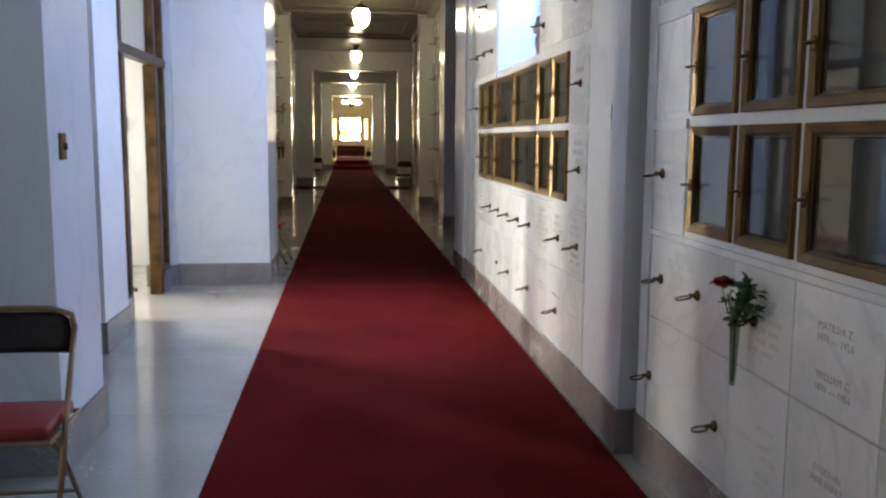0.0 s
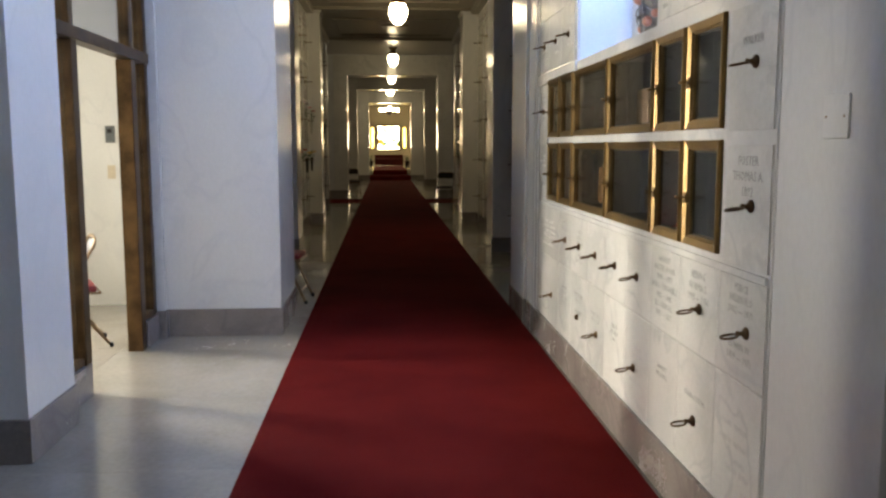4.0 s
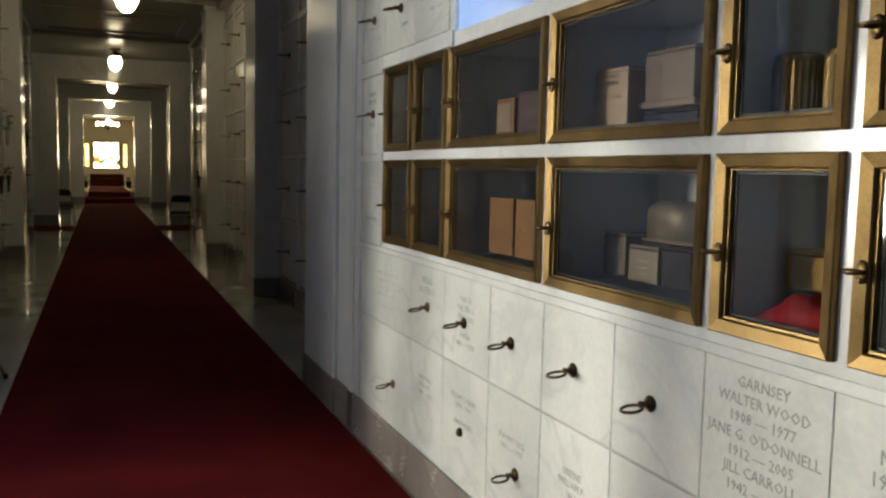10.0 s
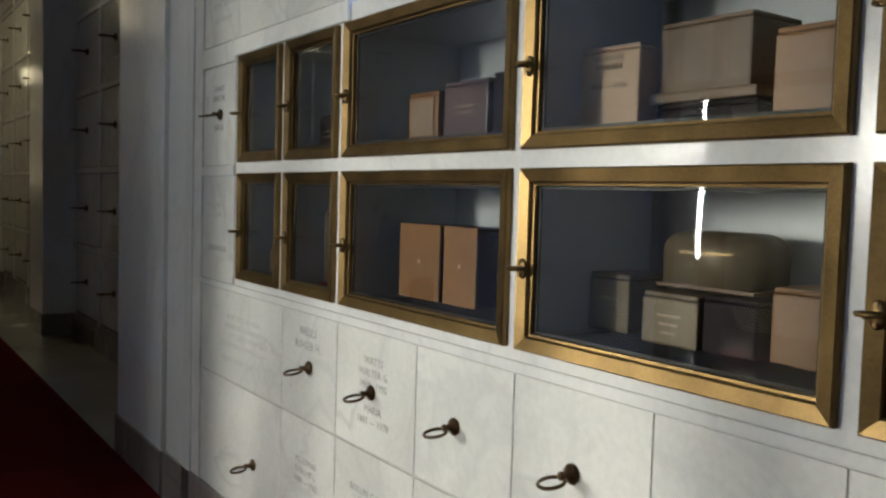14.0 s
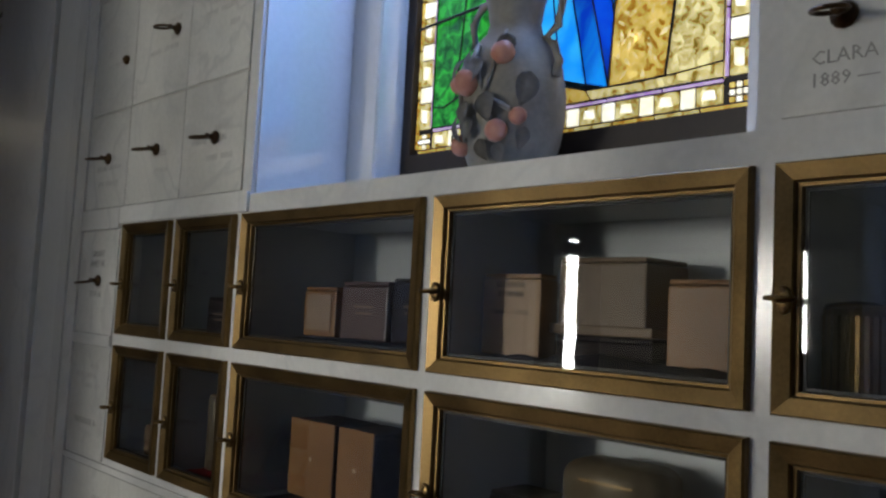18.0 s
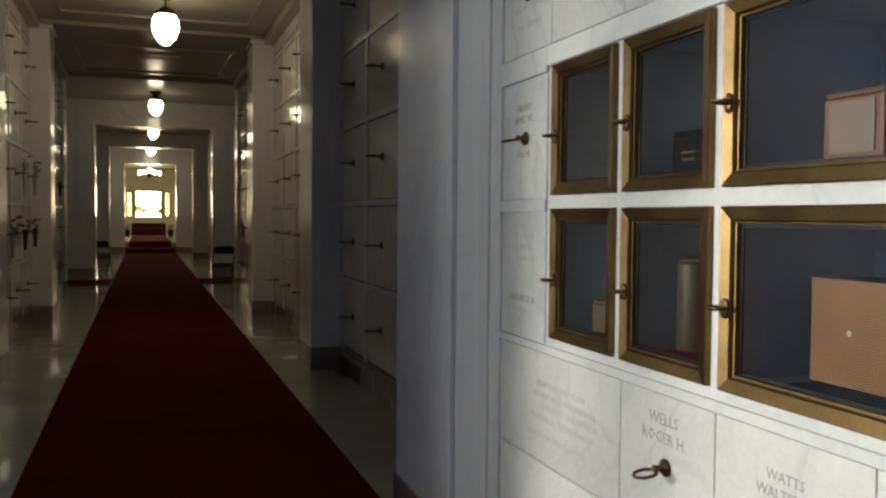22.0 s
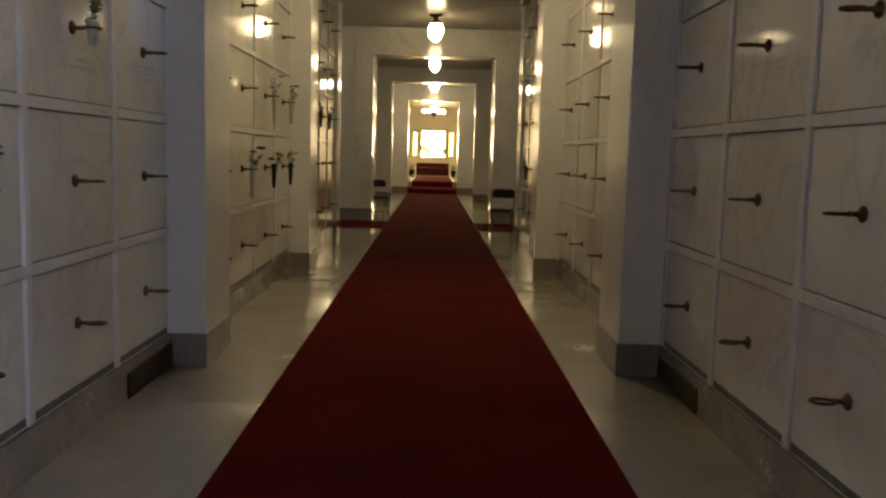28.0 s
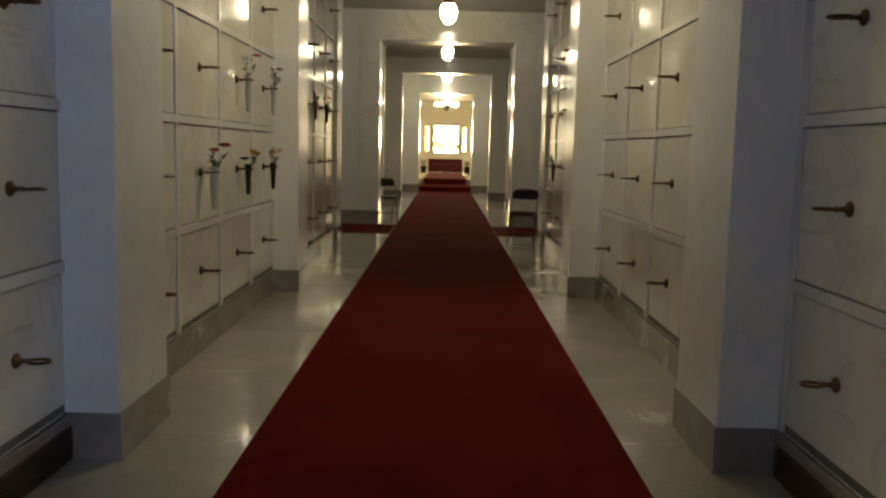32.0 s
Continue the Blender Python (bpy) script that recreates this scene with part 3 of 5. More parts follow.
setting("wall_cross_3", boxes((-8.3, -2.4, 24.65, 24.95, 0, CEIL)), MARBLE, "white marble wall of the cross passage")
setting("wall_cross_4", boxes((2.4, 8.3, 24.65, 24.95, 0, CEIL)), MARBLE, "white marble wall of the cross passage")
setting("wall_cross_5", boxes((-8.5, -8.2, 21.3, 24.95, 0, CEIL)), CREAM, "end wall of the cross passage")
setting("wall_cross_6", boxes((8.2, 8.5, 21.3, 24.95, 0, CEIL)), CREAM, "end wall of the cross passage")
tagged(mesh_ob("cross_carpet", boxes((-7.9, -0.93, 22.5, 24.25, 0.0, 0.010), (0.93, 7.9, 22.5, 24.25, 0.0, 0.010), bevel=0.004), CARPET), "red carpet strip crossing the corridor floor", "carpet", kind="structure")
# raised room
setting("upper_floor", boxes((-3.2, 3.2, 38.5, 56, -0.3, 0.16)), FLOOR, "pale polished floor of the raised end room", "floor")
step = setting("step", boxes((-0.925, 0.925, 37.9, 38.498, -0.1, 0.15), bevel=0.01), FLOOR, "pale marble step at the portal", "step")
setting("upper_carpet", boxes((-0.915, 0.915, 38.51, 40.38, 0.162, 0.176), (-0.915, 0.915, 37.88, 38.509, 0.152, 0.176), (-0.915, 0.915, 37.88, 37.897, 0.001, 0.151), bevel=0.004), CARPET, "red carpet over the step and into the end room", "carpet")
setting("upper_platform", boxes((-2.2, 2.2, 40.4, 55.0, 0.161, 0.36), bevel=0.006), FLOOR, "pale platform up one more step in the end room", "floor")
setting("platform_carpet", boxes((-0.82, 0.82, 40.381, 40.398, 0.178, 0.376), (-0.82, 0.82, 40.399, 50.2, 0.362, 0.376), bevel=0.004), CARPET, "red carpet up the second step to the bench", "carpet")
setting("wall_end_right", boxes((2.2, 2.5, 38.45, 56, 0, CEIL)), CREAM, "warm cream wall of the raised end room")
setting("wall_end_left", boxes((-2.5, -2.2, 38.45, 56, 0, CEIL)), CREAM, "warm cream wall of the raised end room")
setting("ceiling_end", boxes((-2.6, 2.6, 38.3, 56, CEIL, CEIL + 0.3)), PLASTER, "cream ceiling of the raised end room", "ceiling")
setting("wall_end", boxes((-2.5, -0.72, 55, 55.3, 0, CEIL), (0.72, 2.5, 55, 55.3, 0, CEIL), (-0.72, 0.72, 55, 55.3, 0, 1.25), (-0.72, 0.72, 55, 55.3, 2.85, CEIL)), CREAM, "cream end wall around the bright window")


# ---- niche wall with stained window ----
def niche_unit(y0, y1, z0, z1, x, depth=0.42):
    """A glass-fronted niche: lining, bronze frame, pane, hinge knuckles and a turn latch at its far edge."""
    w, h = y1 - y0, z1 - z0
    ob = empty("display_niche", (x, (y0 + y1) / 2, (z0 + z1) / 2))
    a, b, t = w / 2 - 0.012, h / 2 - 0.012, 0.02
    part("lining", boxes((depth - t, depth, -a, a, -b, b), (0.02, depth, -a, a, -b, -b + 0.012), (0.02, depth, -a, a, b - 0.012, b), (0.02, depth, -a, -a + 0.012, -b, b), (0.02, depth, a - 0.012, a, -b, b)), NICHE_IN, ob, "pale stone niche lining")
    f = 0.039
    bm = bmesh.new()
    prof = [(0.0, 0.004), (0.0008, -0.015), (0.004, -0.0185), (0.030, -0.012), (0.033, -0.008), (0.0335, -0.002), (f, -0.001), (f, 0.02)]
    loops = []
    for inset, out in prof:
        p, q = w / 2 - inset, h / 2 - inset
        loops.append([bm.verts.new((out, s * p, u * q)) for s, u in ((-1, -1), (1, -1), (1, 1), (-1, 1))])
    for lo, hi in zip(loops, loops[1:]):
        for k in range(4):
            bm.faces.new((lo[k], lo[(k + 1) % 4], hi[(k + 1) % 4], hi[k]))
    part("frame", bm, BRONZE, ob, "bronze frame with mitred corners")
    p, q = w / 2 - f + 0.002, h / 2 - f + 0.002
    pane = part("pane", boxes((0.004, 0.009, -p, p, -q, q)), GLASS, ob, "clear glass pane")
    pane.visible_shadow = False
    zl = -0.02
    plate = Matrix.Translation((-0.0135, w / 2 - 0.020, zl)) @ Matrix.Rotation(radians(-90), 4, "Y") @ Matrix.Diagonal((1.7, 1, 1, 1))
    latch = part("latch", lathe([(0.001, 0.0), (0.0135, 0.0), (0.0135, 0.003), (0.011, 0.006), (0.001, 0.0065)], 16, None, plate), BRONZE, ob, "oval bronze turn latch", True)
    part("lever", boxes((-0.052, -0.018, w / 2 - 0.0245, w / 2 - 0.0155, zl - 0.005, zl + 0.005), bevel=0.003), BRONZE, latch)
    part("screw", lathe([(0.001, 0), (0.0045, 0.0), (0.004, 0.003), (0.001, 0.0035)], 8, None, Matrix.Translation((-0.0185, w / 2 - 0.020, zl + 0.0155)) @ Matrix.Rotation(radians(-90), 4, "Y")), DARK_BRONZE, latch)
    part("ring", tube([(-0.036 + 0.016 * math.cos(a), w / 2 - 0.022 + 0.022 * math.sin(a), zl + 0.002) for a in [2 * math.pi * q / 14 for q in range(14)]], 0.0042, 6, True), BRONZE, latch, "small bronze pull ring", True)
    part("screw", lathe([(0.001, 0), (0.0045, 0.0), (0.004, 0.003), (0.001, 0.0035)], 8, None, Matrix.Translation((-0.0225, w / 2 - 0.022, zl - 0.015)) @ Matrix.Rotation(radians(-90), 4, "Y")), DARK_BRONZE, latch)
    part("bead", boxes((0.0095, 0.014, -p + 0.006, p - 0.006, q - 0.010, q - 0.004), (0.0095, 0.014, -p + 0.006, p - 0.006, -q + 0.004, -q + 0.010), (0.0095, 0.014, -p + 0.004, -p + 0.010, -q, q), (0.0095, 0.014, p - 0.010, p - 0.004, -q, q)), BLACK, ob, "dark glazing bead")
    return tagged(ob, "bronze-framed glass niche let into the marble wall", "niche", "glass-fronted niches")


def niche_bay(name, x, dy, label):
    """A bay: marble wall with the niche openings and the window recess, base course, niches. dy shifts it along the corridor."""
    holes = [(a + dy + 0.004, b + dy - 0.004, r[0] + 0.004, r[1] - 0.004) for a, b in COLUMNS for r in (ROW1, ROW2)]
    holes.append((3.575 + dy, 5.15 + dy, 2.02, 3.75))
    wall = setting(name, wall_sheet(x, x + 0.2, [BAY[0] + dy, BAY[1] + dy], [0, CEIL], holes), MARBLE, label)
    part("base_course", boxes((x - 0.022, x - 0.002, BAY[0] + dy, BAY[1] + dy, 0, BASE_H), bevel=0.004), GREY_BASE, wall, "grey marble base course")
    for a, b in COLUMNS:
        for r in (ROW1, ROW2):
            niche_unit(a + dy, b + dy, *r, x)
    grout = ((2.382, 6.398, 0.230, 1.054), (5.202, 6.398, 2.034, 3.738), (2.387, 3.533, 2.034, 3.738))
    part("grout", boxes(*[(x - 0.0016, x - 0.0002, a + dy, b + dy, c, d) for a, b, c, d in grout]), GROUT, wall, "grey joint filling behind the plaques")
    # marble stile and rails that stand proud of the plaques
    for a, b, c, d in ((6.402, 6.498, BASE_H + 0.002, 3.74), (2.387, 6.40, 1.059, 1.083), (6.05, 6.40, 1.507, 1.548), (6.05, 6.40, 1.948, 2.029), (5.152, 6.048, 1.966, 2.029)):
        part("rail" if b - a > 0.2 else "stile", boxes((x - 0.013, x - 0.0004, a + dy, b + dy, c, d), bevel=0.003), MARBLE, wall)
    # recess: polished side slabs, sill, soffit, inner frame
    rec = setting(name + "_recess", boxes((x + 0.2, x + 0.36, 5.15 + dy, 5.19 + dy, 2.02, 3.75), (x + 0.2, x + 0.36, 3.535 + dy, 3.575 + dy, 2.02, 3.75), (x + 0.2, x + 0.5, 3.535 + dy, 5.19 + dy, 1.97, 2.018), (x + 0.2, x + 0.5, 3.535 + dy, 5.19 + dy, 3.752, 3.8)), POLISHED, "polished pale marble window recess", "recess")
    part("side_slab", boxes((x + 0.012, x + 0.358, 5.142 + dy, 5.149 + dy, 2.022, 3.748)), POLISHED, rec, "mirror-polished marble reveal")
    part("side_slab", boxes((x + 0.012, x + 0.358, 3.576 + dy, 3.583 + dy, 2.022, 3.748)), POLISHED, rec, "mirror-polished marble reveal")
    part("jamb", boxes((x + 0.34, x + 0.52, 5.005 + dy, 5.141 + dy, 2.022, 3.748), bevel=0.003), PLAIN, rec)
    part("jamb", boxes((x + 0.34, x + 0.52, 3.584 + dy, 3.765 + dy, 2.022, 3.748), bevel=0.003), PLAIN, rec)
    part("jamb_facing", boxes((x + 0.345, x + 0.47, 4.999 + dy, 5.004 + dy, 2.022, 3.748)), POLISHED, rec, "polished strip beside the glass")
    return wall


main_wall = niche_bay("wall_niches_1", NICHE_X, 0.0, "white marble columbarium wall with glass niches and plaques")
near_wall = niche_bay("wall_niches_2", NEAR_X, NEAR_DY, "shaded marble columbarium wall with glass niches")

# piers beside the niche bays
def pier(name, x0, x1, y0, y1, label, base=True, e=0.012):
    ob = setting(name, boxes((x0, x1, y0, y1, BASE_H if base else 0, CEIL), bevel=0.004), PLAIN, label, "pier")
    if base:
        part("base_block", boxes((x0 - e, x1 + e, y0 - e, y1 + e, 0, BASE_H), bevel=0.004), GREY_BASE, ob, "grey marble base block")
    return ob


pier("pier_1", 0.925, 1.9, 6.86, 7.63, "white marble pier at the end of the niche wall")
pier("pier_2", 0.945, 1.5, 6.60, 6.845, "stepped white marble jamb beside the niche wall")
pier("pier_3", 0.945, 1.6, 1.72, 2.33, "white marble pier between two niche walls")
pier("pier_4", -2.2, -1.072, 6.585, 7.63, "white marble pier in bluish window light")
pier("pier_5", -2.25, -1.965, 6.53, 6.57, "white marble jamb beside the bronze screen")
pier("pier_6", -2.3, -1.53, 1.70, 2.33, "pale bluish marble pier with a light switch")
pier("pier_7", -2.25, -1.925, 3.84, 4.445, "white marble pier next to the bronze screen")
part("cover", boxes((0.94, 1.2, 6.50, 6.59, BASE_H, CEIL)), PLAIN, main_wall)
# closing walls at the near end and on the left
setting("wall_behind", boxes((-2.6, 2.0, -5, -4.7, 0, CEIL)), MARBLE, "plain marble wall closing the corridor")
# the opening is made up, only to hold the fill lamp
setting("wall_left_near", wall_sheet(-2.5, -2.2, [-4.8, 2.0], [0, CEIL], [(-1.0, 1.2, 0.3, 2.8)]), MARBLE, "marble wall of the corridor with an added lamp opening")
setting("wall_right_near", boxes((1.06, 1.4, -4.8, -2.2, 0, CEIL)), MARBLE, "plain marble wall of the corridor")
setting("wall_outer_right", boxes((1.75, 1.95, -4.8, 7.0, 0, CEIL)), JOINT, "rough masonry behind the niches")

# ---- bronze screen and side chapel ----
def bronze_screen():
    x0, x1 = -2.11, -2.03
    ob = empty("bronze_screen", (-2.07, 5.5, 0))
    o = Vector((-2.07, 5.5, 0))

    def bar(name, a, b, c, d, z0, z1, material=DARK_BRONZE, label="", bevel=0.006):
        return part(name, boxes((a - o.x, b - o.x, c - o.y, d - o.y, z0, z1), bevel=bevel), material, ob, label)

    bar("door_post", x0 - 0.02, x1 + 0.01, 6.08, 6.19, 0, 2.11, label="worn bronze door post")
    bar("door_post", x0 - 0.02, x1 + 0.01, 4.91, 5.01, 0.0, 2.11, label="worn bronze door post")
    bar("jamb", x0, x1, 6.45, 6.525, 0.2, 4.0)
    bar("jamb", x0, x1, 4.455, 4.515, 0.2, 4.0)
    bar("transom", x0 - 0.01, x1 + 0.015, 4.455, 6.525, 2.112, 2.19, label="dark bronze transom bar")
    bar("mullion", x0, x1, 6.095, 6.175, 2.191, 4.0)
    bar("mullion", x0, x1, 4.92, 5.0, 2.191, 4.0)
    bar("head", x0, x1, 4.455, 6.525, 4.002, 4.1)
    for a, b in ((6.192, 6.448), (4.517, 4.908)):
        bar("sill", x0, x1, a, b, 0.2, 0.245)
        bar("plinth", x0 - 0.02, x1 + 0.02, a - 0.001, b + 0.07, 0.0, 0.199, GREY_BASE, "grey marble plinth", 0.004)
        pane = bar("pane", -2.075, -2.067, a, b, 0.246, 2.11, GLASS, "clear glass sidelight", 0)
        pane.visible_shadow = False
    for a, b in ((6.177, 6.448), (5.002, 6.093), (4.517, 4.918)):
        pane = bar("pane", -2.075, -2.067, a, b, 2.192, 4.0, GLASS, "clear glass transom light", 0)
        pane.visible_shadow = False
    return tagged(ob, "dark bronze glazed screen with an open doorway", "screen")


bronze_screen()
# second bronze door in the recess next to the pier with the switch
door_2 = empty("bronze_door", (-2.06, 3.09, 0))
part("frame", boxes((-0.05, 0.05, -0.59, -0.50, 0, 2.2), (-0.05, 0.05, 0.50, 0.59, 0, 2.2), (-0.05, 0.05, -0.5, 0.5, 2.1, 2.2), bevel=0.005), DARK_BRONZE, door_2)
part("leaf", boxes((-0.03, 0.02, -0.49, 0.49, 0.01, 2.09), bevel=0.004), DARK_BRONZE, door_2)
part("panel", boxes((0.021, 0.03, -0.36, 0.36, 0.25, 1.9), bevel=0.004), BRONZE, door_2)
tagged(door_2, "closed bronze door in a marble recess", "door")
setting("wall_recess", boxes((-2.3, -2.115, 2.33, 3.84, 0, CEIL)), MARBLE, "marble wall behind the recessed door")
setting("wall_over_door", boxes((-2.11, -2.0, 2.33, 3.84, 2.22, CEIL)), MARBLE, "marble wall above the recessed door")

setting("wall_chapel_far", boxes((-4.7, -2.2, 8.4, 8.7, 0, CEIL), (-4.7, -4.4, 8.701, 10.2, 0, CEIL), (-6.6, -4.4, 10.2, 10.5, 0, CEIL)), CREAM, "white chapel wall seen through the bronze screen")
part("base_course", boxes((-4.7, -2.25, 8.37, 8.398, 0, 0.2)), GREY_BASE, bpy.data.objects["wall_chapel_far"])
setting("wall_chapel_near", boxes((-6.6, -2.3, 3.2, 3.5, 0, CEIL)), CREAM, "white chapel wall beside the bronze screen")
# the third, high opening is added for the broad fill lamp
setting("wall_chapel_end", wall_sheet(-6.6, -6.4, [3.2, 10.5], [0, CEIL], [(9.28, 9.62, 0.75, 2.70), (6.55, 7.25, 1.45, 2.65), (4.40, 6.10, 2.1, 3.7)]), CREAM, "white chapel end wall with two windows and an added high opening")
setting("wall_chapel_pier", boxes((-3.3, -2.5, 8.0, 8.395, 0, CEIL)), PLAIN, "white marble pier in the side chapel")

# light switch on the pier
switch = tagged(empty("light_switch", (-1.518, 1.86, 1.42)), "brass light switch plate on the marble pier", "switch")
part("plate", boxes((-0.012, 0.0, -0.036, 0.036, -0.058, 0.058), bevel=0.004), BRONZE, switch)
part("toggle", boxes((-0.002, 0.014, -0.008, 0.008, -0.014, 0.014), bevel=0.003), BLACK, switch)

plate = tagged(empty("blank_plate", (0.944, 2.0, 1.572)), "pale blank wall plate on the marble pier", "wall plate")
part("plate", boxes((-0.006, 0.0, -0.065, 0.065, -0.058, 0.058), bevel=0.003), PLAIN, plate)
for dy in (-0.045, 0.045):
    part("screw", lathe([(0.001, 0), (0.004, 0.0), (0.003, 0.002), (0.001, 0.0022)], 8, None, Matrix.Translation((-0.006, dy, 0)) @ Matrix.Rotation(radians(-90), 4, "Y")), STEEL, plate)
# wall devices on the chapel pier
box_2 = tagged(empty("thermostat", (-2.78, 7.998, 1.61)), "dark grey thermostat box on the chapel pier", "thermostat")
part("case", boxes((-0.04, 0.04, -0.035, -0.001, -0.078, 0.078), bevel=0.006), GREY_METAL, box_2)
part("dial", boxes((-0.02, 0.02, -0.039, -0.0352, 0.01, 0.05), bevel=0.001), BLACK, box_2)
switch_2 = tagged(empty("light_switch", (-2.785, 7.998, 1.26)), "cream light switch plate on the chapel pier", "switch")
part("plate", boxes((-0.036, 0.036, -0.008, -0.001, -0.062, 0.062), bevel=0.003), CARD, switch_2)
part("toggle", boxes((-0.006, 0.006, -0.018, -0.0082, -0.012, 0.012), bevel=0.002), CARD, switch_2)


# ---- pendant lamps ----
def pendant_lamp(x, y, z, size=1.0, roof=CEIL, glass=LAMP_GLASS):
    ob = empty("pendant_lamp", (x, y, z))
    s = size
    part("globe", lathe([(0.012 * s, 0.0), (0.05 * s, 0.015 * s), (0.10 * s, 0.07 * s), (0.128 * s, 0.16 * s), (0.125 * s, 0.23 * s), (0.10 * s, 0.285 * s), (0.075 * s, 0.30 * s)], 24), glass, ob, "glowing warm white glass globe", True)
    part("collar", lathe([(0.105 * s, 0.287 * s), (0.112 * s, 0.30 * s), (0.10 * s, 0.33 * s), (0.05 * s, 0.36 * s), (0.02 * s, 0.38 * s)], 20), DARK_BRONZE, ob, "bronze collar", True)
    top = roof - z
    part("rod", tube([(0, 0, 0.37 * s), (0, 0, top - 0.03)], 0.009, 8), DARK_BRONZE, ob)
    part("canopy", lathe([(0.03, top - 0.09), (0.07, top - 0.085), (0.05, top - 0.06), (0.10, top - 0.045), (0.12, top - 0.02), (0.13, top - 0.002)], 16), BRONZE, ob, "ornate brass canopy", True)
    return tagged(ob, "acorn-shaped white glass pendant lamp with bronze collar", "lamp", "corridor pendant lamps")


pendant_lamp(0.0, 14.26, 3.49, 1.18, glass=BRIGHT_LAMP_GLASS)
pendant_lamp(0.0, 22.9, 3.59, 1.14, glass=DIM_LAMP_GLASS)
pendant_lamp(0.0, 28.0, 3.51, 1.0)
pendant_lamp(0.0, 35.0, 3.53, 1.3)
pendant_lamp(0.0, 41.0, 3.20, 0.7)


# ---- folding chairs ----
def folding_chair(x, y, rz, dark_seat=False, label="folding chair with red padded seat and dark back"):
    """Faces +x before its turn."""
    ob = empty("folding_chair", (x, y, 0), rz)
    seat_z, half = 0.445, 0.215
    steel = DARK_BRONZE if dark_seat else STEEL
    pad = part("seat", boxes((-0.16, 0.18, -half + 0.02, half - 0.02, seat_z - 0.02, seat_z + 0.028), bevel=0.016), DARK_PAD if dark_seat else RED_PAD, ob, "dark padded vinyl seat" if dark_seat else "padded red vinyl seat", True)
    for s in (-1, 1):
        yy = s * half
        part("front_leg", tube([(0.235, yy, 0.012), (0.05, yy, 0.42), (-0.14, yy, 0.80 - 0.04)], 0.0115, 8), steel, ob, "dark steel tube" if dark_seat else "tan steel tube", True)
        part("rear_leg", tube([(-0.24, yy * 0.86, 0.012), (-0.02, yy * 0.86, 0.30), (0.12, yy * 0.86, seat_z - 0.03)], 0.0105, 8), steel, ob, "", True)
        part("foot", lathe([(0.015, 0.0), (0.016, 0.03), (0.012, 0.035)], 10, None, Matrix.Translation((0.237, yy, 0))), BLACK, ob)
        part("foot", lathe([(0.014, 0.0), (0.015, 0.03), (0.012, 0.035)], 10, None, Matrix.Translation((-0.242, yy * 0.86, 0))), BLACK, ob)
    part("top_rail", tube([(-0.14, -half, 0.75), (-0.158, -half * 0.93, 0.80), (-0.166, -half * 0.6, 0.822), (-0.168, 0, 0.826), (-0.166, half * 0.6, 0.822), (-0.158, half * 0.93, 0.80), (-0.14, half, 0.75)], 0.0115, 8), steel, ob, "", True)
    bm = bmesh.new()
    rows = [(0.665, 0.92), (0.70, 0.94), (0.74, 0.95), (0.785, 0.9), (0.81, 0.72)]
    grid = []
    for z, k in rows:
        bend = -0.095 - (z - 0.63) * 0.36
        grid.append([bm.verts.new((bend - 0.018 * (1 - (c / 4) ** 2), half * k * c / 4, z)) for c in range(-4, 5)])
    for lo, hi in zip(grid, grid[1:]):
        for c in range(8):
            bm.faces.new((lo[c], lo[c + 1], hi[c + 1], hi[c]))
    bmesh.ops.solidify(bm, geom=list(bm.faces), thickness=0.014)
    part("backrest", bm, DARK_PAD, ob, "dark padded back panel", True)
    part("front_stretcher", tube([(0.185, -half, 0.12), (0.185, half, 0.12)], 0.008, 8), steel, ob)
    part("rear_stretcher", tube([(-0.18, -half * 0.86, 0.1), (-0.18, half * 0.86, 0.1)], 0.008, 8), steel, ob)
    part("seat_rail", tube([(-0.18, -half + 0.012, seat_z - 0.026), (0.19, -half + 0.012, seat_z - 0.026), (0.19, half - 0.012, seat_z - 0.026), (-0.18, half - 0.012, seat_z - 0.026)], 0.009, 8, True), steel, ob)
    return tagged(ob, label, "chair", "folding chairs")


folding_chair(-1.53, 1.10, -88, label="folding chair with red seat against a marble pier")
folding_chair(-1.225, 8.15, -4, label="folding chair with red seat behind the marble pier")
folding_chair(-2.60, 6.32, 205, label="folding chair with red seat in the side chapel")
folding_chair(-1.235, 25.75, -75, True, label="folding chair beside the white archway")
folding_chair(1.31, 21.95, -105, True, label="folding chair at the cross passage")

# ---- plaques on the niche walls ----
rng = random.Random(4)


def plaque(wall, x, y0, y1, z0, z1, lines=(), text_h=0.03, text_at=0.0, ring=None, stud=None, worn=0, worn_at=0.0):
    """A marble plaque a few millimetres proud of its wall, with a fine open joint, lettering and a ring handle."""
    w, h = y1 - y0 - 0.004, z1 - z0 - 0.004
    slab = shared("plaque", slab_mesh("plaque", w, h, 0.006, PLAQUE, 0.0015), wall, Matrix.Translation((x, (y0 + y1) / 2, (z0 + z1) / 2)))
    if lines:
        writing(lines, text_h, slab, (-0.0062, 0, text_at), FACE_RIGHT)
    if worn:
        worn_lines(rng, slab, (-0.0062, 0, worn_at), FACE_RIGHT, w, worn)
    if ring is not None:
        shared("ring_handle", RING, slab, Matrix.Translation((-0.006, ring[0] - (y0 + y1) / 2, ring[1] - (z0 + z1) / 2)))
    if stud is not None:
        part("stud", lathe([(0.004, 0), (0.018, 0), (0.019, 0.006), (0.012, 0.016), (0.004, 0.02)], 10, None, Matrix.Translation((-0.006, stud[0] - (y0 + y1) / 2, stud[1] - (z0 + z1) / 2)) @ Matrix.Rotation(radians(-90), 4, "Y")), DARK_BRONZE, slab, "", True)
    return slab


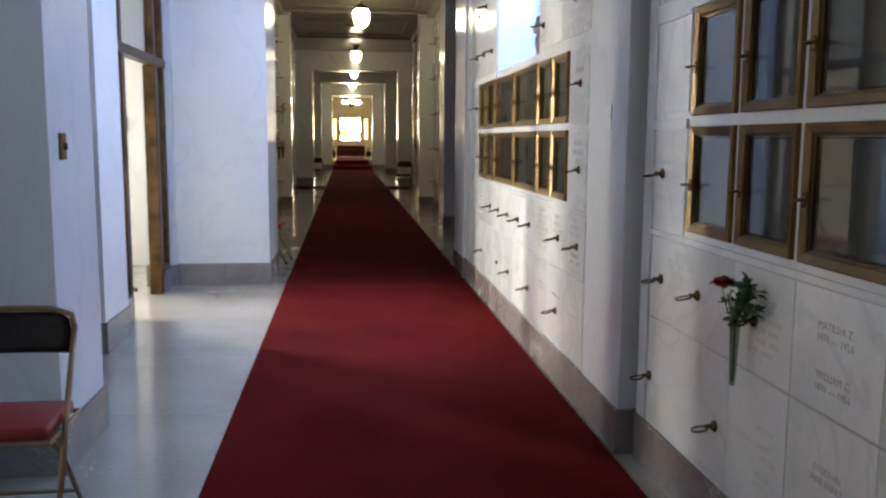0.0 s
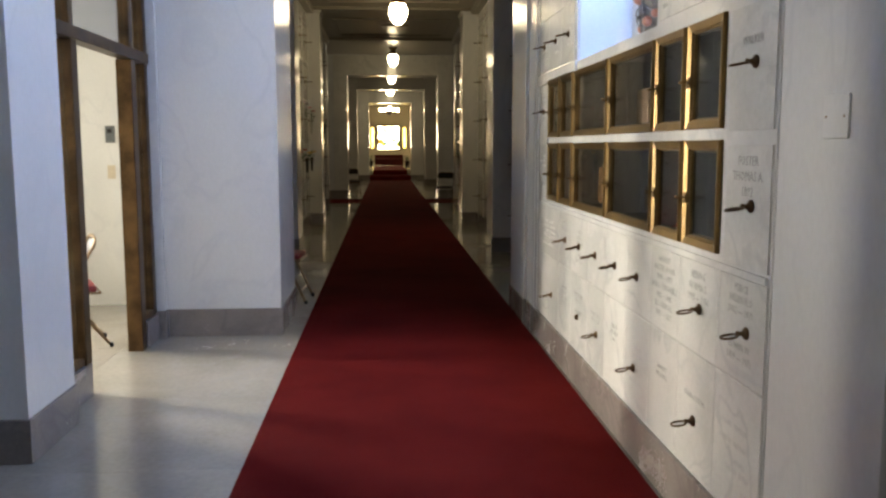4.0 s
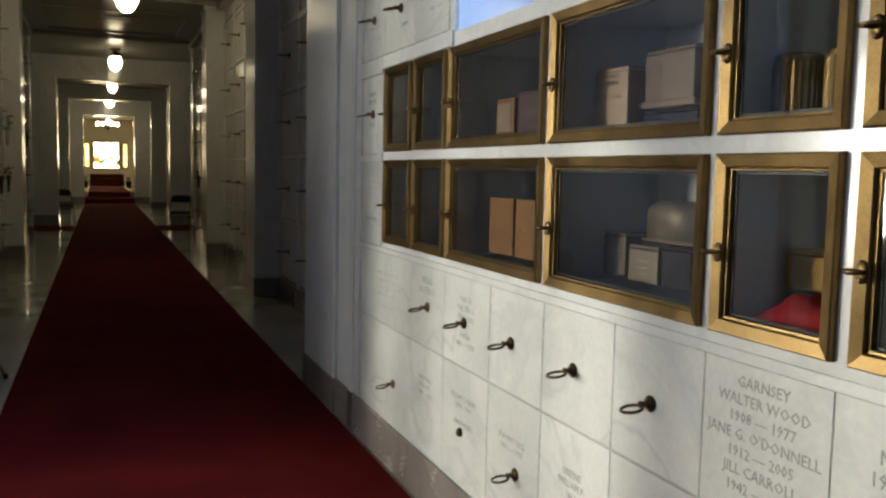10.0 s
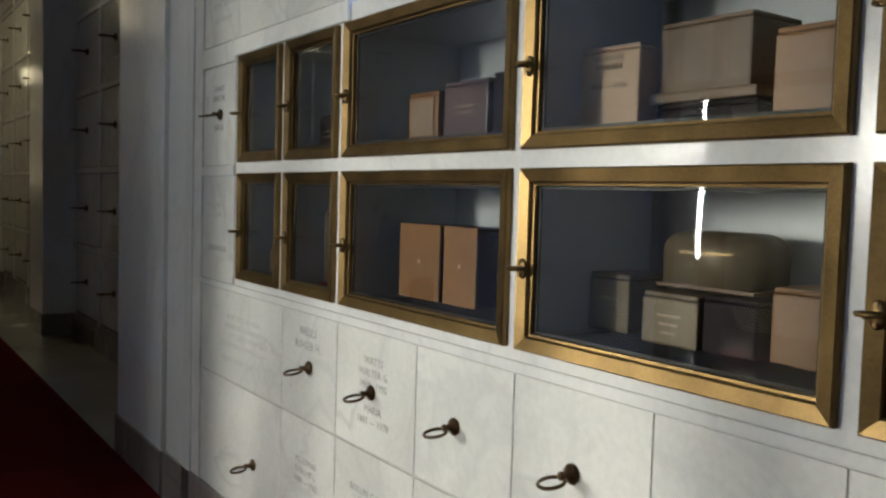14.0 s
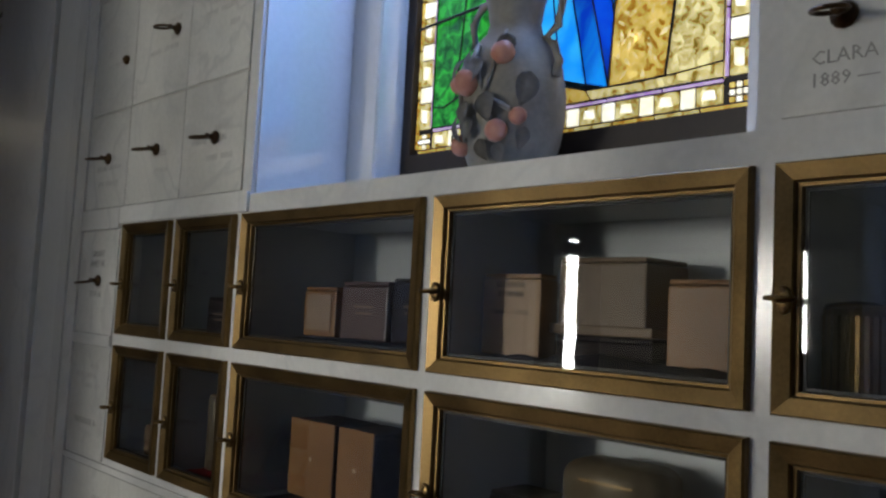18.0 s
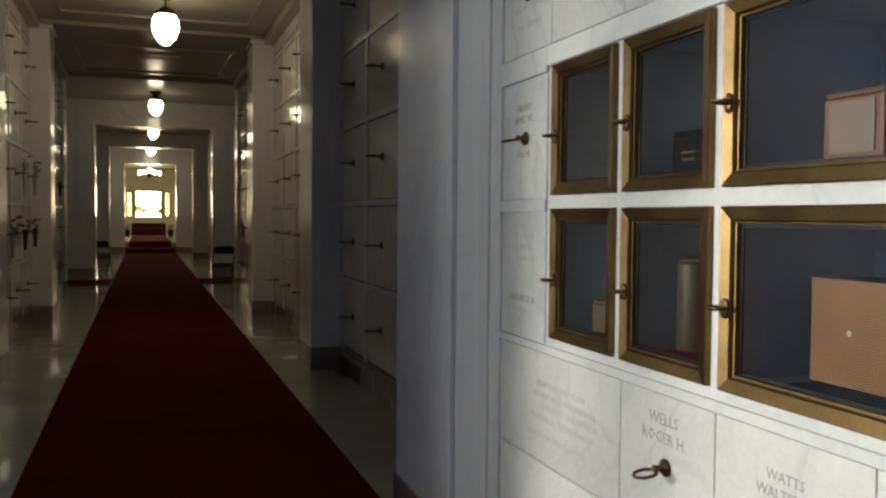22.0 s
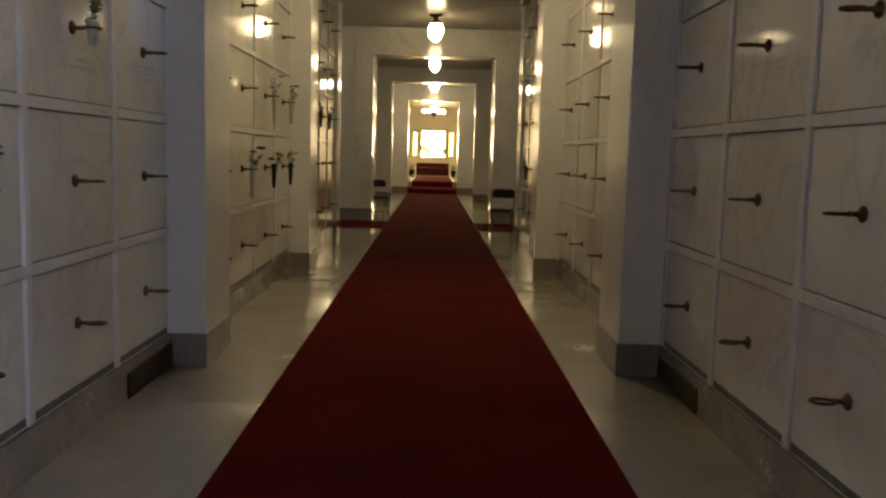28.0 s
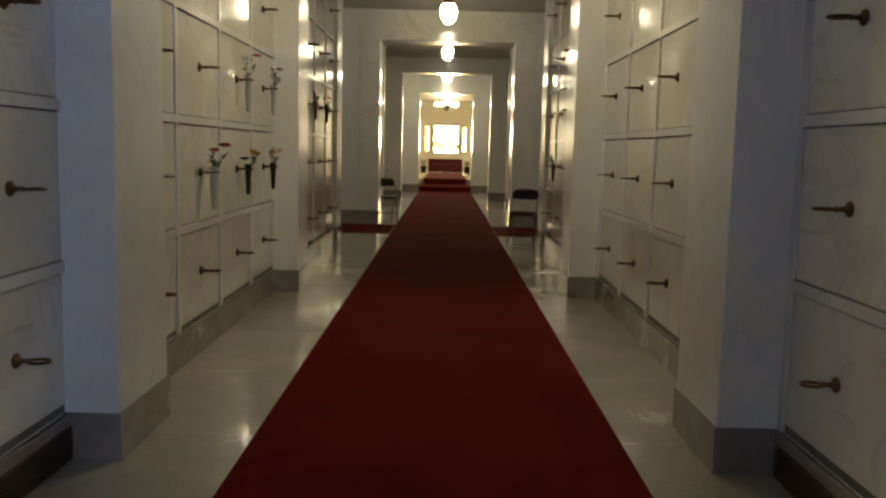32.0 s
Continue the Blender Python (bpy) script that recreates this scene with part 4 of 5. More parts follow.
def plaques_of_bay(wall, x, dy, main):
    lo, mid = (0.228, 0.698), (0.702, 1.056)
    cols = [6.40, 5.587, 5.186, 4.741, 4.338, 3.931, 3.552, 3.17, 2.765, 2.38]
    names = {1: ["WELLS", "ROGER H."], 2: ["WATTS", "WALTER G.", "1868   1935", "", "MARIA", "1881 \u2014 1978"],
             6: ["GARNSEY", "WALTER WOOD", "1908 \u2014 1977", "JANE G. O'DONNELL", "1912 \u2014 2005", "JILL CARROLL", "1942 \u2014 1957"],
             7: ["HERING", "NORMA S.", "1903 \u2014 1956"], 8: ["PEIRCE", "HELEN FLO", "1902 \u2014 1971", "", "", "EDWIN W.", "1899 \u2014 1971"]}
    low = {1: ["MCCOMAS", "ROSCOE L.", "1888 \u2014 1962"], 2: ["ROLLIN C. PERRY", "1876   1939", "", "ANNA PERRY"], 3: ["IDA MAY RICE", "1861 \u2014 1937"],
           4: ["GREENE", "WILLIAM F.", "1863"], 6: ["GARNSEY", "WILLIAM S."], 7: ["CHARLOTTE M."]}
    if not main:
        names = {2: ["", "MATILDA Z.", "1871 \u2014 1926", "", "", "WILLIAM C.", "1870 \u2014 1956"]}
        low = {2: ["DICKSON", "JANE BERRY"]}
    rings = {1: 5.372, 2: 4.97, 3: 4.561, 4: 4.141, 5: 3.752, 7: 2.942, 8: 2.517} if main else {0: 6.263, 1: 5.881, 2: 5.425}
    low_rings = {0: 5.818, 3: 4.50, 5: 3.77, 7: 2.966} if main else {0: 6.357, 2: 5.68}
    for k, (b, a) in enumerate(zip(cols, cols[1:])):
        text = names.get(k, ())
        tz = 0.09 if len(text) == 2 else 0.0
        size = 0.031 if len(text) < 3 else 0.024
        if main and k in (6, 7, 8):
            size, tz = {6: (0.0268, 0.014), 7: (0.030, 0.08), 8: (0.027, 0.02)}[k]
        plaque(wall, x, a + dy, b + dy, *mid, text, size, tz, (rings[k] + dy, 0.878) if k in rings else None, worn=5 if k == 0 and main or (not text and not main and k % 2) else 0)
        text = low.get(k, ())
        plaque(wall, x, a + dy, b + dy, *lo, text, 0.023, 0.06, (low_rings[k] + dy, 0.431) if k in low_rings else None, (4.984 + dy, 0.437) if main and k == 2 else None, worn=0 if text or k in (0, 3) else 5)
    # end columns beside the niches
    if main:
        plaque(wall, x, 6.05, 6.40, 1.550, 1.945, ["GRANT", "AMES W.", "", "", "EVA H."], 0.026, 0.03, (6.205, 1.752))
        plaque(wall, x, 6.05, 6.40, 1.085, 1.505, ["FREDERICK A."], 0.024, -0.08, worn=3, worn_at=0.10)
        plaque(wall, x, 2.385, 2.735, 1.545, 1.955, ["WALKER", "", "", ""], 0.03, 0.02, (2.528, 1.765))
        plaque(wall, x, 2.385, 2.735, 1.09, 1.50, ["FOSTER", "THOMAS A.", "1892"], 0.034, 0.10, (2.52, 1.30))
    else:
        plaque(wall, x, 6.05 + dy, 6.45 + dy, 1.575, 1.97)
        plaque(wall, x, 6.05 + dy, 6.45 + dy, 1.085, 1.505, worn=5, ring=(6.29 + dy, 1.325))
        plaque(wall, x, 2.385 + dy, 2.735 + dy, 1.545, 1.955, worn=4)
        plaque(wall, x, 2.385 + dy, 2.735 + dy, 1.09, 1.50, worn=4)
    # beside the window
    for j, (c, d) in enumerate([(2.032, 2.405), (2.411, 2.885), (2.891, 3.35), (3.356, 3.74)]):
        seams = [6.40, 6.03, 5.60, 5.20]
        for k, (b, a) in enumerate(zip(seams, seams[1:])):
            r = {(0, 0): (6.20, 2.225), (0, 1): (5.79, 2.22), (0, 2): (5.376, 2.215), (1, 1): (5.692, 2.637)}.get((j, k))
            plaque(wall, x, a + dy, b + dy, c, d, worn=3 if (j + k) % 3 != 1 else 2, ring=(r[0] + dy, r[1]) if r else None, stud=(6.10 + dy, 2.60) if (j, k) == (1, 0) else None)
        seams = [3.535, 2.97, 2.385]
        for k, (b, a) in enumerate(zip(seams, seams[1:])):
            if main and j == 0 and k == 0:
                ob = plaque(wall, x, a, b, c, d, ring=(3.435, 2.185))
                writing(["CLARA", "1889 \u2014"], 0.024, ob, (-0.0062, 3.435 - (a + b) / 2, 2.104 - (c + d) / 2), FACE_RIGHT)
            else:
                plaque(wall, x, a + dy, b + dy, c, d, worn=3, ring=((a + b) / 2 + dy, (c + d) / 2 + 0.02))


plaques_of_bay(main_wall, NICHE_X, 0.0, True)
plaques_of_bay(near_wall, NEAR_X, NEAR_DY, False)


# ---- stained windows ----
def flat(points, x, thick=0.006):
    """A flat piece of glass or lead in the window plane from (y, z) corners."""
    bm = bmesh.new()
    front = [bm.verts.new((x, y, z)) for y, z in points]
    back = [bm.verts.new((x + thick, y, z)) for y, z in points]
    bm.faces.new(front); bm.faces.new(back[::-1])
    n = len(points)
    for k in range(n):
        bm.faces.new((front[k], back[k], back[(k + 1) % n], front[(k + 1) % n]))
    return bm


def stained_window(name, x, y_hi, y_lo, z0, z1, label):
    """Bordered picture window: outer rows of small squares, lilac fillets, and a field of drapery, trees and sheaves."""
    ob = tagged(empty(name, (0, 0, 0)), label, "window", kind="structure")
    part("frame", boxes((x - 0.02, x + 0.04, y_lo - 0.06, y_hi + 0.05, z0 - 0.13, z0 - 0.003), (x - 0.02, x + 0.04, y_lo - 0.06, y_hi + 0.05, z1 + 0.003, z1 + 0.06), (x - 0.02, x + 0.04, y_hi + 0.003, y_hi + 0.05, z0 - 0.003, z1 + 0.003), (x - 0.02, x + 0.04, y_lo - 0.05, y_lo - 0.003, z0 - 0.003, z1 + 0.003)), WINDOW_FRAME, ob, "dark metal window frame")
    part("lead", boxes((x + 0.007, x + 0.012, y_lo, y_hi, z0, z1)), LEAD, ob, "dark lead backing between the panes")
    gap, r = 0.007, random.Random(9)
    edge, strip, band = 0.014, 0.012, 0.052

    def tile(a, b, c, d, material):
        part("pane", boxes((x, x + 0.006, a + gap / 2, b - gap / 2, c + gap / 2, d - gap / 2)), material, ob)

    def run(n, lo, hi, horizontal, c, d, mats, shares=(1.0,)):
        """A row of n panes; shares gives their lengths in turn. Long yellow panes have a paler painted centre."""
        sizes = [shares[k % len(shares)] for k in range(n)]
        unit, a = (hi - lo) / sum(sizes), lo
        for k in range(n):
            b = a + unit * sizes[k]
            m = mats[k % len(mats)]
            tile(a, b, c, d, m) if horizontal else tile(c, d, a, b, m)
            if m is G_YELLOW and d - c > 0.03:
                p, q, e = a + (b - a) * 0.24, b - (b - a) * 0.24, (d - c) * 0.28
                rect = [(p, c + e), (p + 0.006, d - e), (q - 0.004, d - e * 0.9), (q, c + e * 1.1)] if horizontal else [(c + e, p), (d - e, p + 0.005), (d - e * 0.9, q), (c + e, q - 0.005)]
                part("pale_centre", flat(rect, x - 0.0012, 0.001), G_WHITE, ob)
            a = b

    iy0, iy1, iz0, iz1 = y_lo + edge + band + strip, y_hi - edge - band - strip, z0 + edge + band + strip, z1 - edge - band - strip
    ny, nz = 17, 19
    run(9, y_lo + edge, y_hi - edge, True, z0, z0 + edge, [G_GOLD, G_YELLOW])
    run(9, y_lo + edge, y_hi - edge, True, z1 - edge, z1, [G_GOLD, G_YELLOW])
    run(nz // 2, z0 + edge, z1 - edge, False, y_lo, y_lo + edge, [G_GOLD, G_YELLOW])
    run(nz // 2, z0 + edge, z1 - edge, False, y_hi - edge, y_hi, [G_GOLD, G_YELLOW])
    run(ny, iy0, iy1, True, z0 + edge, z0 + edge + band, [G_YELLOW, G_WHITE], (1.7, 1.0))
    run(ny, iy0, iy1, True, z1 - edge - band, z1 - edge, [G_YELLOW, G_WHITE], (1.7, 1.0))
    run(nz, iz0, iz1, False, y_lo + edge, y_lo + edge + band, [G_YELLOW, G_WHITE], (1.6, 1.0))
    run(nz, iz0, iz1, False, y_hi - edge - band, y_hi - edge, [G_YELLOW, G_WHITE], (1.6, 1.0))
    run(6, iy0, iy1, True, iz0 - strip, iz0, [G_PURPLE])
    run(6, iy0, iy1, True, iz1, iz1 + strip, [G_PURPLE])
    run(8, iz0, iz1, False, iy0 - strip, iy0, [G_PURPLE])
    run(8, iz0, iz1, False, iy1, iy1 + strip, [G_PURPLE])
    for cy in (y_lo + edge, iy1 + strip):
        for cz in (z0 + edge, iz1 + strip):
            s = band / 3
            for i in range(3):
                for j in range(3):
                    tile(cy + s * i, cy + s * (i + 1), cz + s * j, cz + s * (j + 1), G_WHITE if (i == 1) or (j == 1) else G_GOLD)
    w, h = iy1 - iy0, iz1 - iz0

    def field(points, material, grow=0.0):
        """A field piece from shares of the field's width (from its far edge) and height."""
        pts = [(iy1 - u * w, iz0 + v * h) for u, v in points]
        part("pane", flat(pts, x - 0.001 * grow, 0.006), material, ob)
        part("came", tube([(x - 0.002, a, b) for a, b in pts], 0.0028, 5, True), LEAD, ob)

    # ground, greenery, hanging blue drapery in diagonal folds, golden sheaves
    field([(0, 0), (0.30, 0), (0.27, 0.05), (0.16, 0.075), (0.05, 0.045), (0, 0.05)], G_GREEN)
    field([(0.30, 0), (0.62, 0), (0.60, 0.022), (0.50, 0.045), (0.36, 0.060), (0.27, 0.05)], G_GOLD)
    field([(0.62, 0), (1, 0), (1, 0.03), (0.86, 0.022), (0.74, 0.02), (0.60, 0.022)], G_YELLOW)
    field([(0, 0.05), (0.05, 0.045), (0.10, 0.06), (0.13, 0.30), (0.10, 0.55), (0, 0.60)], G_GREEN)
    field([(0.10, 0.06), (0.16, 0.075), (0.25, 0.06), (0.24, 0.20), (0.24, 0.40), (0.22, 0.55), (0.10, 0.55), (0.13, 0.30)], G_GREEN)
    # folds fan out from the shoulder to the hem
    hem = [(0.25, 0.11), (0.33, 0.085), (0.42, 0.07), (0.51, 0.055), (0.60, 0.035), (0.672, 0.022), (0.685, 0.16), (0.69, 0.32)]
    neck = [(0.28, 0.62), (0.30, 0.62), (0.32, 0.62), (0.345, 0.62), (0.37, 0.62), (0.42, 0.62), (0.50, 0.62), (0.62, 0.62)]
    for k in range(len(hem) - 1):
        def edge_line(q):
            (u0, v0), (u1, v1) = hem[q], neck[q]
            return [(u0 + (u1 - u0) * s / 6 + 0.022 * math.sin(math.pi * s / 6) * (1 if q > 2 else -0.6), v0 + (v1 - v0) * s / 6) for s in range(7)]
        field(edge_line(k) + edge_line(k + 1)[::-1], (G_CYAN, G_BLUE, G_CYAN, G_CYAN, G_BLUE, G_DEEP, G_BLUE)[k])
    field([(0.675, 0.022), (0.76, 0.022), (0.842, 0.024), (0.87, 0.20), (0.78, 0.21), (0.688, 0.19)], G_GOLD)
    field([(0.688, 0.195), (0.78, 0.215), (0.868, 0.205), (0.855, 0.335), (0.70, 0.395), (0.692, 0.32)], G_GRAIN)
    ears = random.Random(14)
    for k in range(70):
        u, v = ears.uniform(0.69, 0.84), ears.uniform(0.03, 0.36)
        a, s = ears.uniform(0.5, 2.6), ears.uniform(0.013, 0.020)
        cy, cz = iy1 - u * w, iz0 + v * h
        tip, wide = Vector((math.cos(a), math.sin(a))) * s, Vector((-math.sin(a), math.cos(a))) * s * 0.34
        c = Vector((cy, cz))
        part("grain", flat([tuple(c - tip), tuple(c + wide), tuple(c + tip), tuple(c - wide)], x - 0.0025, 0.001), (G_GRAIN, G_YELLOW, G_GRAIN_RED)[k % 3 if v > 0.2 else k % 2], ob)
    field([(0.845, 0.022), (1, 0.03), (1, 0.24), (0.95, 0.26), (0.875, 0.20)], G_YELLOW)
    field([(0.875, 0.20), (0.95, 0.26), (1, 0.24), (1, 0.46), (0.90, 0.44), (0.86, 0.34)], G_GOLD)
    field([(0.70, 0.40), (0.86, 0.34), (0.90, 0.44), (1, 0.46), (1, 0.62), (0.64, 0.62)], G_GREEN)
    field([(0, 0.60), (0.10, 0.55), (0.22, 0.55), (0.30, 0.62), (0.30, 1), (0, 1)], G_CYAN)
    field([(0.30, 0.62), (0.64, 0.62), (0.64, 1), (0.30, 1)], G_WHITE)
    field([(0.64, 0.62), (1, 0.62), (1, 1), (0.64, 1)], G_CYAN)
    for v in (0.26, 0.66):
        part("saddle_bar", tube([(x - 0.012, iy0 - 0.07, iz0 + v * h + 0.05), (x - 0.012, iy1 + 0.07, iz0 + v * h - 0.02)], 0.005, 6), BLACK, ob)
    return ob


stained_window("window_1", 1.43, 4.955, 3.81, 2.195, 3.70, "leaded stained window with yellow border and blue drapery")
stained_window("window_2", NEAR_X + 0.47, 4.955 + NEAR_DY, 3.81 + NEAR_DY, 2.195, 3.70, "leaded stained window in the shaded niche wall")
# end window of the far room, seen small down the corridor
far_w = tagged(empty("window_3", (0, 0, 0)), "glowing leaded window at the far end of the corridor", "window", kind="structure")
part("frame", boxes((-0.72, -0.66, 54.9, 55.1, 1.25, 2.85), (0.66, 0.72, 54.9, 55.1, 1.25, 2.85), (-0.66, 0.66, 54.9, 55.1, 1.25, 1.32), (-0.66, 0.66, 54.9, 55.1, 2.78, 2.85)), BRONZE, far_w)
part("lead", boxes((-0.66, 0.66, 55.012, 55.03, 1.32, 2.78)), LEAD, far_w)
shade = random.Random(3)
for i in range(8):
    for j in range(9):
        low = 1.32 + 1.46 * j / 9
        dark = 1 <= j <= 3 and shade.random() < 0.55
        part("pane", boxes((-0.66 + 0.165 * i + 0.005, -0.66 + 0.165 * (i + 1) - 0.005, 55.0, 55.01, low + 0.005, low + 0.157)), shade.choice((G_GREEN, G_BLUE, G_GOLD)) if dark else shade.choice((G_FAR, G_FAR, G_FAR, G_FAR_GOLD)), far_w)
for s in (-1, 1):
    side = tagged(empty("side_window", (0, 0, 0)), "narrow golden leaded window in the end room wall", "window", "narrow end windows")
    c = s * 1.02
    part("frame", boxes((c - 0.12, c - 0.09, 54.9, 55.0, 1.35, 2.75), (c + 0.09, c + 0.12, 54.9, 55.0, 1.35, 2.75), (c - 0.09, c + 0.09, 54.9, 55.0, 1.35, 1.40), (c - 0.09, c + 0.09, 54.9, 55.0, 2.70, 2.75)), BRONZE, side)
    for j in range(8):
        part("pane", boxes((c - 0.088, c + 0.088, 54.96, 54.98, 1.402 + 0.162 * j, 1.402 + 0.162 * j + 0.156)), G_FAR_GOLD, side)

# ---- things in the niches; floors of the rows inside the lining ----
SHELF1, SHELF2 = ROW1[0] + 0.024, ROW2[0] + 0.024
N_X = NICHE_X


def urn_box(y0, y1, z0, z1, x0, depth, material, label, edge=0.006, turn=0.0, text=0, name="box_urn"):
    """A box or book-shaped urn with slightly rounded edges, a lid line and small plate with writing bars."""
    w, h = abs(y1 - y0), z1 - z0
    ob = empty(name, (x0 + depth / 2, (y0 + y1) / 2, z0), turn)
    part("body", boxes((-depth / 2, depth / 2, -w / 2, w / 2, 0, h - 0.012), bevel=edge), material, ob)
    part("lid", boxes((-depth / 2 + 0.002, depth / 2 - 0.002, -w / 2 + 0.002, w / 2 - 0.002, h - 0.011, h), bevel=min(edge, 0.005)), material, ob)
    for k in range(text):
        ww = w * (0.42, 0.34, 0.26)[k % 3]
        part("inscription", boxes((-depth / 2 - 0.001, -depth / 2 - 0.0002, -ww / 2, ww / 2, h * 0.55 - 0.018 * k, h * 0.55 - 0.018 * k + 0.005)), INLAY, ob, "pale inscription line")
    return tagged(ob, label, "urn")


def cloth(y0, y1, z, x0, x1, material, label, high=0.02, seed=1):
    """A crumpled cloth spread on a niche floor."""
    r = random.Random(seed)
    bm = bmesh.new()
    n, m = 16, 10
    grid = []
    for i in range(n + 1):
        row = []
        for j in range(m + 1):
            u, v = i / n, j / m
            edge = min(1.0, 5 * min(u, 1 - u, v + 0.04, 1 - v))
            lift = noise.noise((u * 5 + seed, v * 4, seed)) * 0.5 + 0.5
            row.append(bm.verts.new((x0 + (x1 - x0) * v, y0 + (y1 - y0) * u, z + 0.002 + high * max(0.05, edge) * (0.3 + lift))))
        grid.append(row)
    for i in range(n):
        for j in range(m):
            bm.faces.new((grid[i][j], grid[i + 1][j], grid[i + 1][j + 1], grid[i][j + 1]))
    rim = [grid[i][0] for i in range(n + 1)]
    low = [bm.verts.new((v.co.x, v.co.y, z)) for v in rim]
    for k in range(n):
        bm.faces.new((rim[k], rim[k + 1], low[k + 1], low[k]))
    return tagged(mesh_ob("cloth", bm, material, smooth=True), label, "cloth")


# third niche of the upper row
cloth(4.42, 5.10, SHELF1, N_X + 0.04, N_X + 0.36, NAVY_CLOTH, "crumpled navy cloth on the niche floor", 0.026, 2)
small = urn_box(4.885, 5.04, SHELF1 + 0.026, 1.752, N_X + 0.14, 0.05, TAN_BOX, "small tan framed box on navy cloth")
part("inlay", boxes((-0.0285, -0.0255, -0.058, 0.058, 0.018, 0.122)), INLAY, small, "pale framed inlay")
urn_box(4.672, 4.872, SHELF1 + 0.026, 1.770, N_X + 0.15, 0.12, MAUVE_BOX, "mauve-brown book urn with faint title", text=2, name="book_urn")
urn_box(4.50, 4.664, SHELF1 + 0.026, 1.780, N_X + 0.16, 0.12, DARK_BOX, "dark book-shaped urn beside a brown one", text=2, name="book_urn")
# third niche of the lower row
cloth(4.45, 5.08, SHELF2, N_X + 0.05, N_X + 0.36, NAVY_CLOTH, "dark cloth on the niche floor", 0.018, 5)
for y0, y1, words in ((4.838, 5.045, "tan book-shaped urn standing on dark cloth"), (4.668, 4.816, "tan book-shaped urn beside its twin")):
    book = urn_box(y0, y1, SHELF2 + 0.016, 1.366, N_X + 0.13, 0.16, DARK_BOX, words, name="book_urn")
    part("front_cover", boxes((-0.085, -0.0805, (y0 - y1) / 2 - 0.001, (y1 - y0) / 2 + 0.001, 0, 1.366 - SHELF2 - 0.016 + 0.002), bevel=0.002), TAN_BOX, book, "worn tan front cover")
    part("emblem", lathe([(0.001, 0), (0.007, 0), (0.004, 0.002)], 8, None, Matrix.Translation((-0.085, 0, 0.11)) @ Matrix.Rotation(radians(-90), 4, "Y")), CARD, book)
# fourth niche, upper row
cloth(3.64, 4.30, SHELF1, N_X + 0.05, N_X + 0.36, NAVY_CLOTH, "crumpled navy cloth under box urns", 0.036, 7)
card = urn_box(4.145, 4.31, SHELF1 + 0.022, 1.792, N_X + 0.14, 0.07, PALE_TAN, "tan urn with a cream name card", name="book_urn", turn=4)
writing(["ELEANOR", "DURNIN", "", "1866 \u2014 1936"], 0.014, card, (-0.0362, 0, 0.13), FACE_RIGHT, BROWN_BOX, "small dark lettering on the card")
urn_box(3.885, 4.14, SHELF1 + 0.022, 1.660, N_X + 0.20, 0.17, DARK_BOX, "low dark box carrying a brown urn")
stacked = urn_box(3.905, 4.135, 1.661, 1.832, N_X + 0.20, 0.17, BROWN_BOX, "large brown box urn on a dark box")
part("foot_moulding", boxes((-0.10, 0.088, -0.14, 0.14, 0.0, 0.022), bevel=0.005), BROWN_BOX, stacked)
urn_box(3.66, 3.855, SHELF1 + 0.022, 1.785, N_X + 0.20, 0.15, TAN_BOX, "tan box urn in the corner of the niche")



# fourth niche, lower row: rounded metal urn on boxes
def rounded_urn(y0, y1, z0, z1, x0, depth):
    w, h = y1 - y0, z1 - z0
    ob = empty("metal_urn", (x0 + depth / 2, (y0 + y1) / 2, z0))
    bm = boxes((-depth / 2, depth / 2, -w / 2 + 0.012, w / 2 - 0.012, 0.008, h))
    top = [e for e in bm.edges if all(v.co.z > h - 0.001 for v in e.verts)]
    bmesh.ops.bevel(bm, geom=top, offset=0.04, segments=5, affect="EDGES", profile=0.5)
    part("body", bm, GREY_BOX, ob, "rounded bronze-grey casket body", True)
    part("foot_plate", boxes((-depth / 2 - 0.008, depth / 2 + 0.008, -w / 2, w / 2, 0, 0.009), bevel=0.003), BROWN_BOX, ob)
    part("name_bar", boxes((-depth / 2 - 0.002, -depth / 2 + 0.002, -w * 0.28, w * 0.28, h * 0.62, h * 0.62 + 0.004)), BRONZE, ob)
    return tagged(ob, "rounded grey metal casket urn stacked on boxes", "urn")


cloth(3.66, 4.31, SHELF2, N_X + 0.05, N_X + 0.36, NAVY_CLOTH, "crumpled navy cloth under stacked urns", 0.022, 11)
urn_box(4.185, 4.31, SHELF2 + 0.018, 1.285, N_X + 0.19, 0.13, GREY_BOX, "bronze-grey box urn beside stacked urns", text=1)
urn_box(3.965, 4.11, SHELF2 + 0.018, 1.262, N_X + 0.15, 0.14, GREY_BOX, "grey box urn with an engraved plate", text=3)
urn_box(3.835, 3.960, SHELF2 + 0.018, 1.268, N_X + 0.16, 0.17, DARK_BOX, "black box urn under a metal casket")
urn_box(3.655, 3.82, SHELF2 + 0.018, 1.298, N_X + 0.18, 0.14, TAN_BOX, "pale tan box urn at the niche side")
rounded_urn(3.875, 4.12, 1.270, 1.392, N_X + 0.21, 0.13)


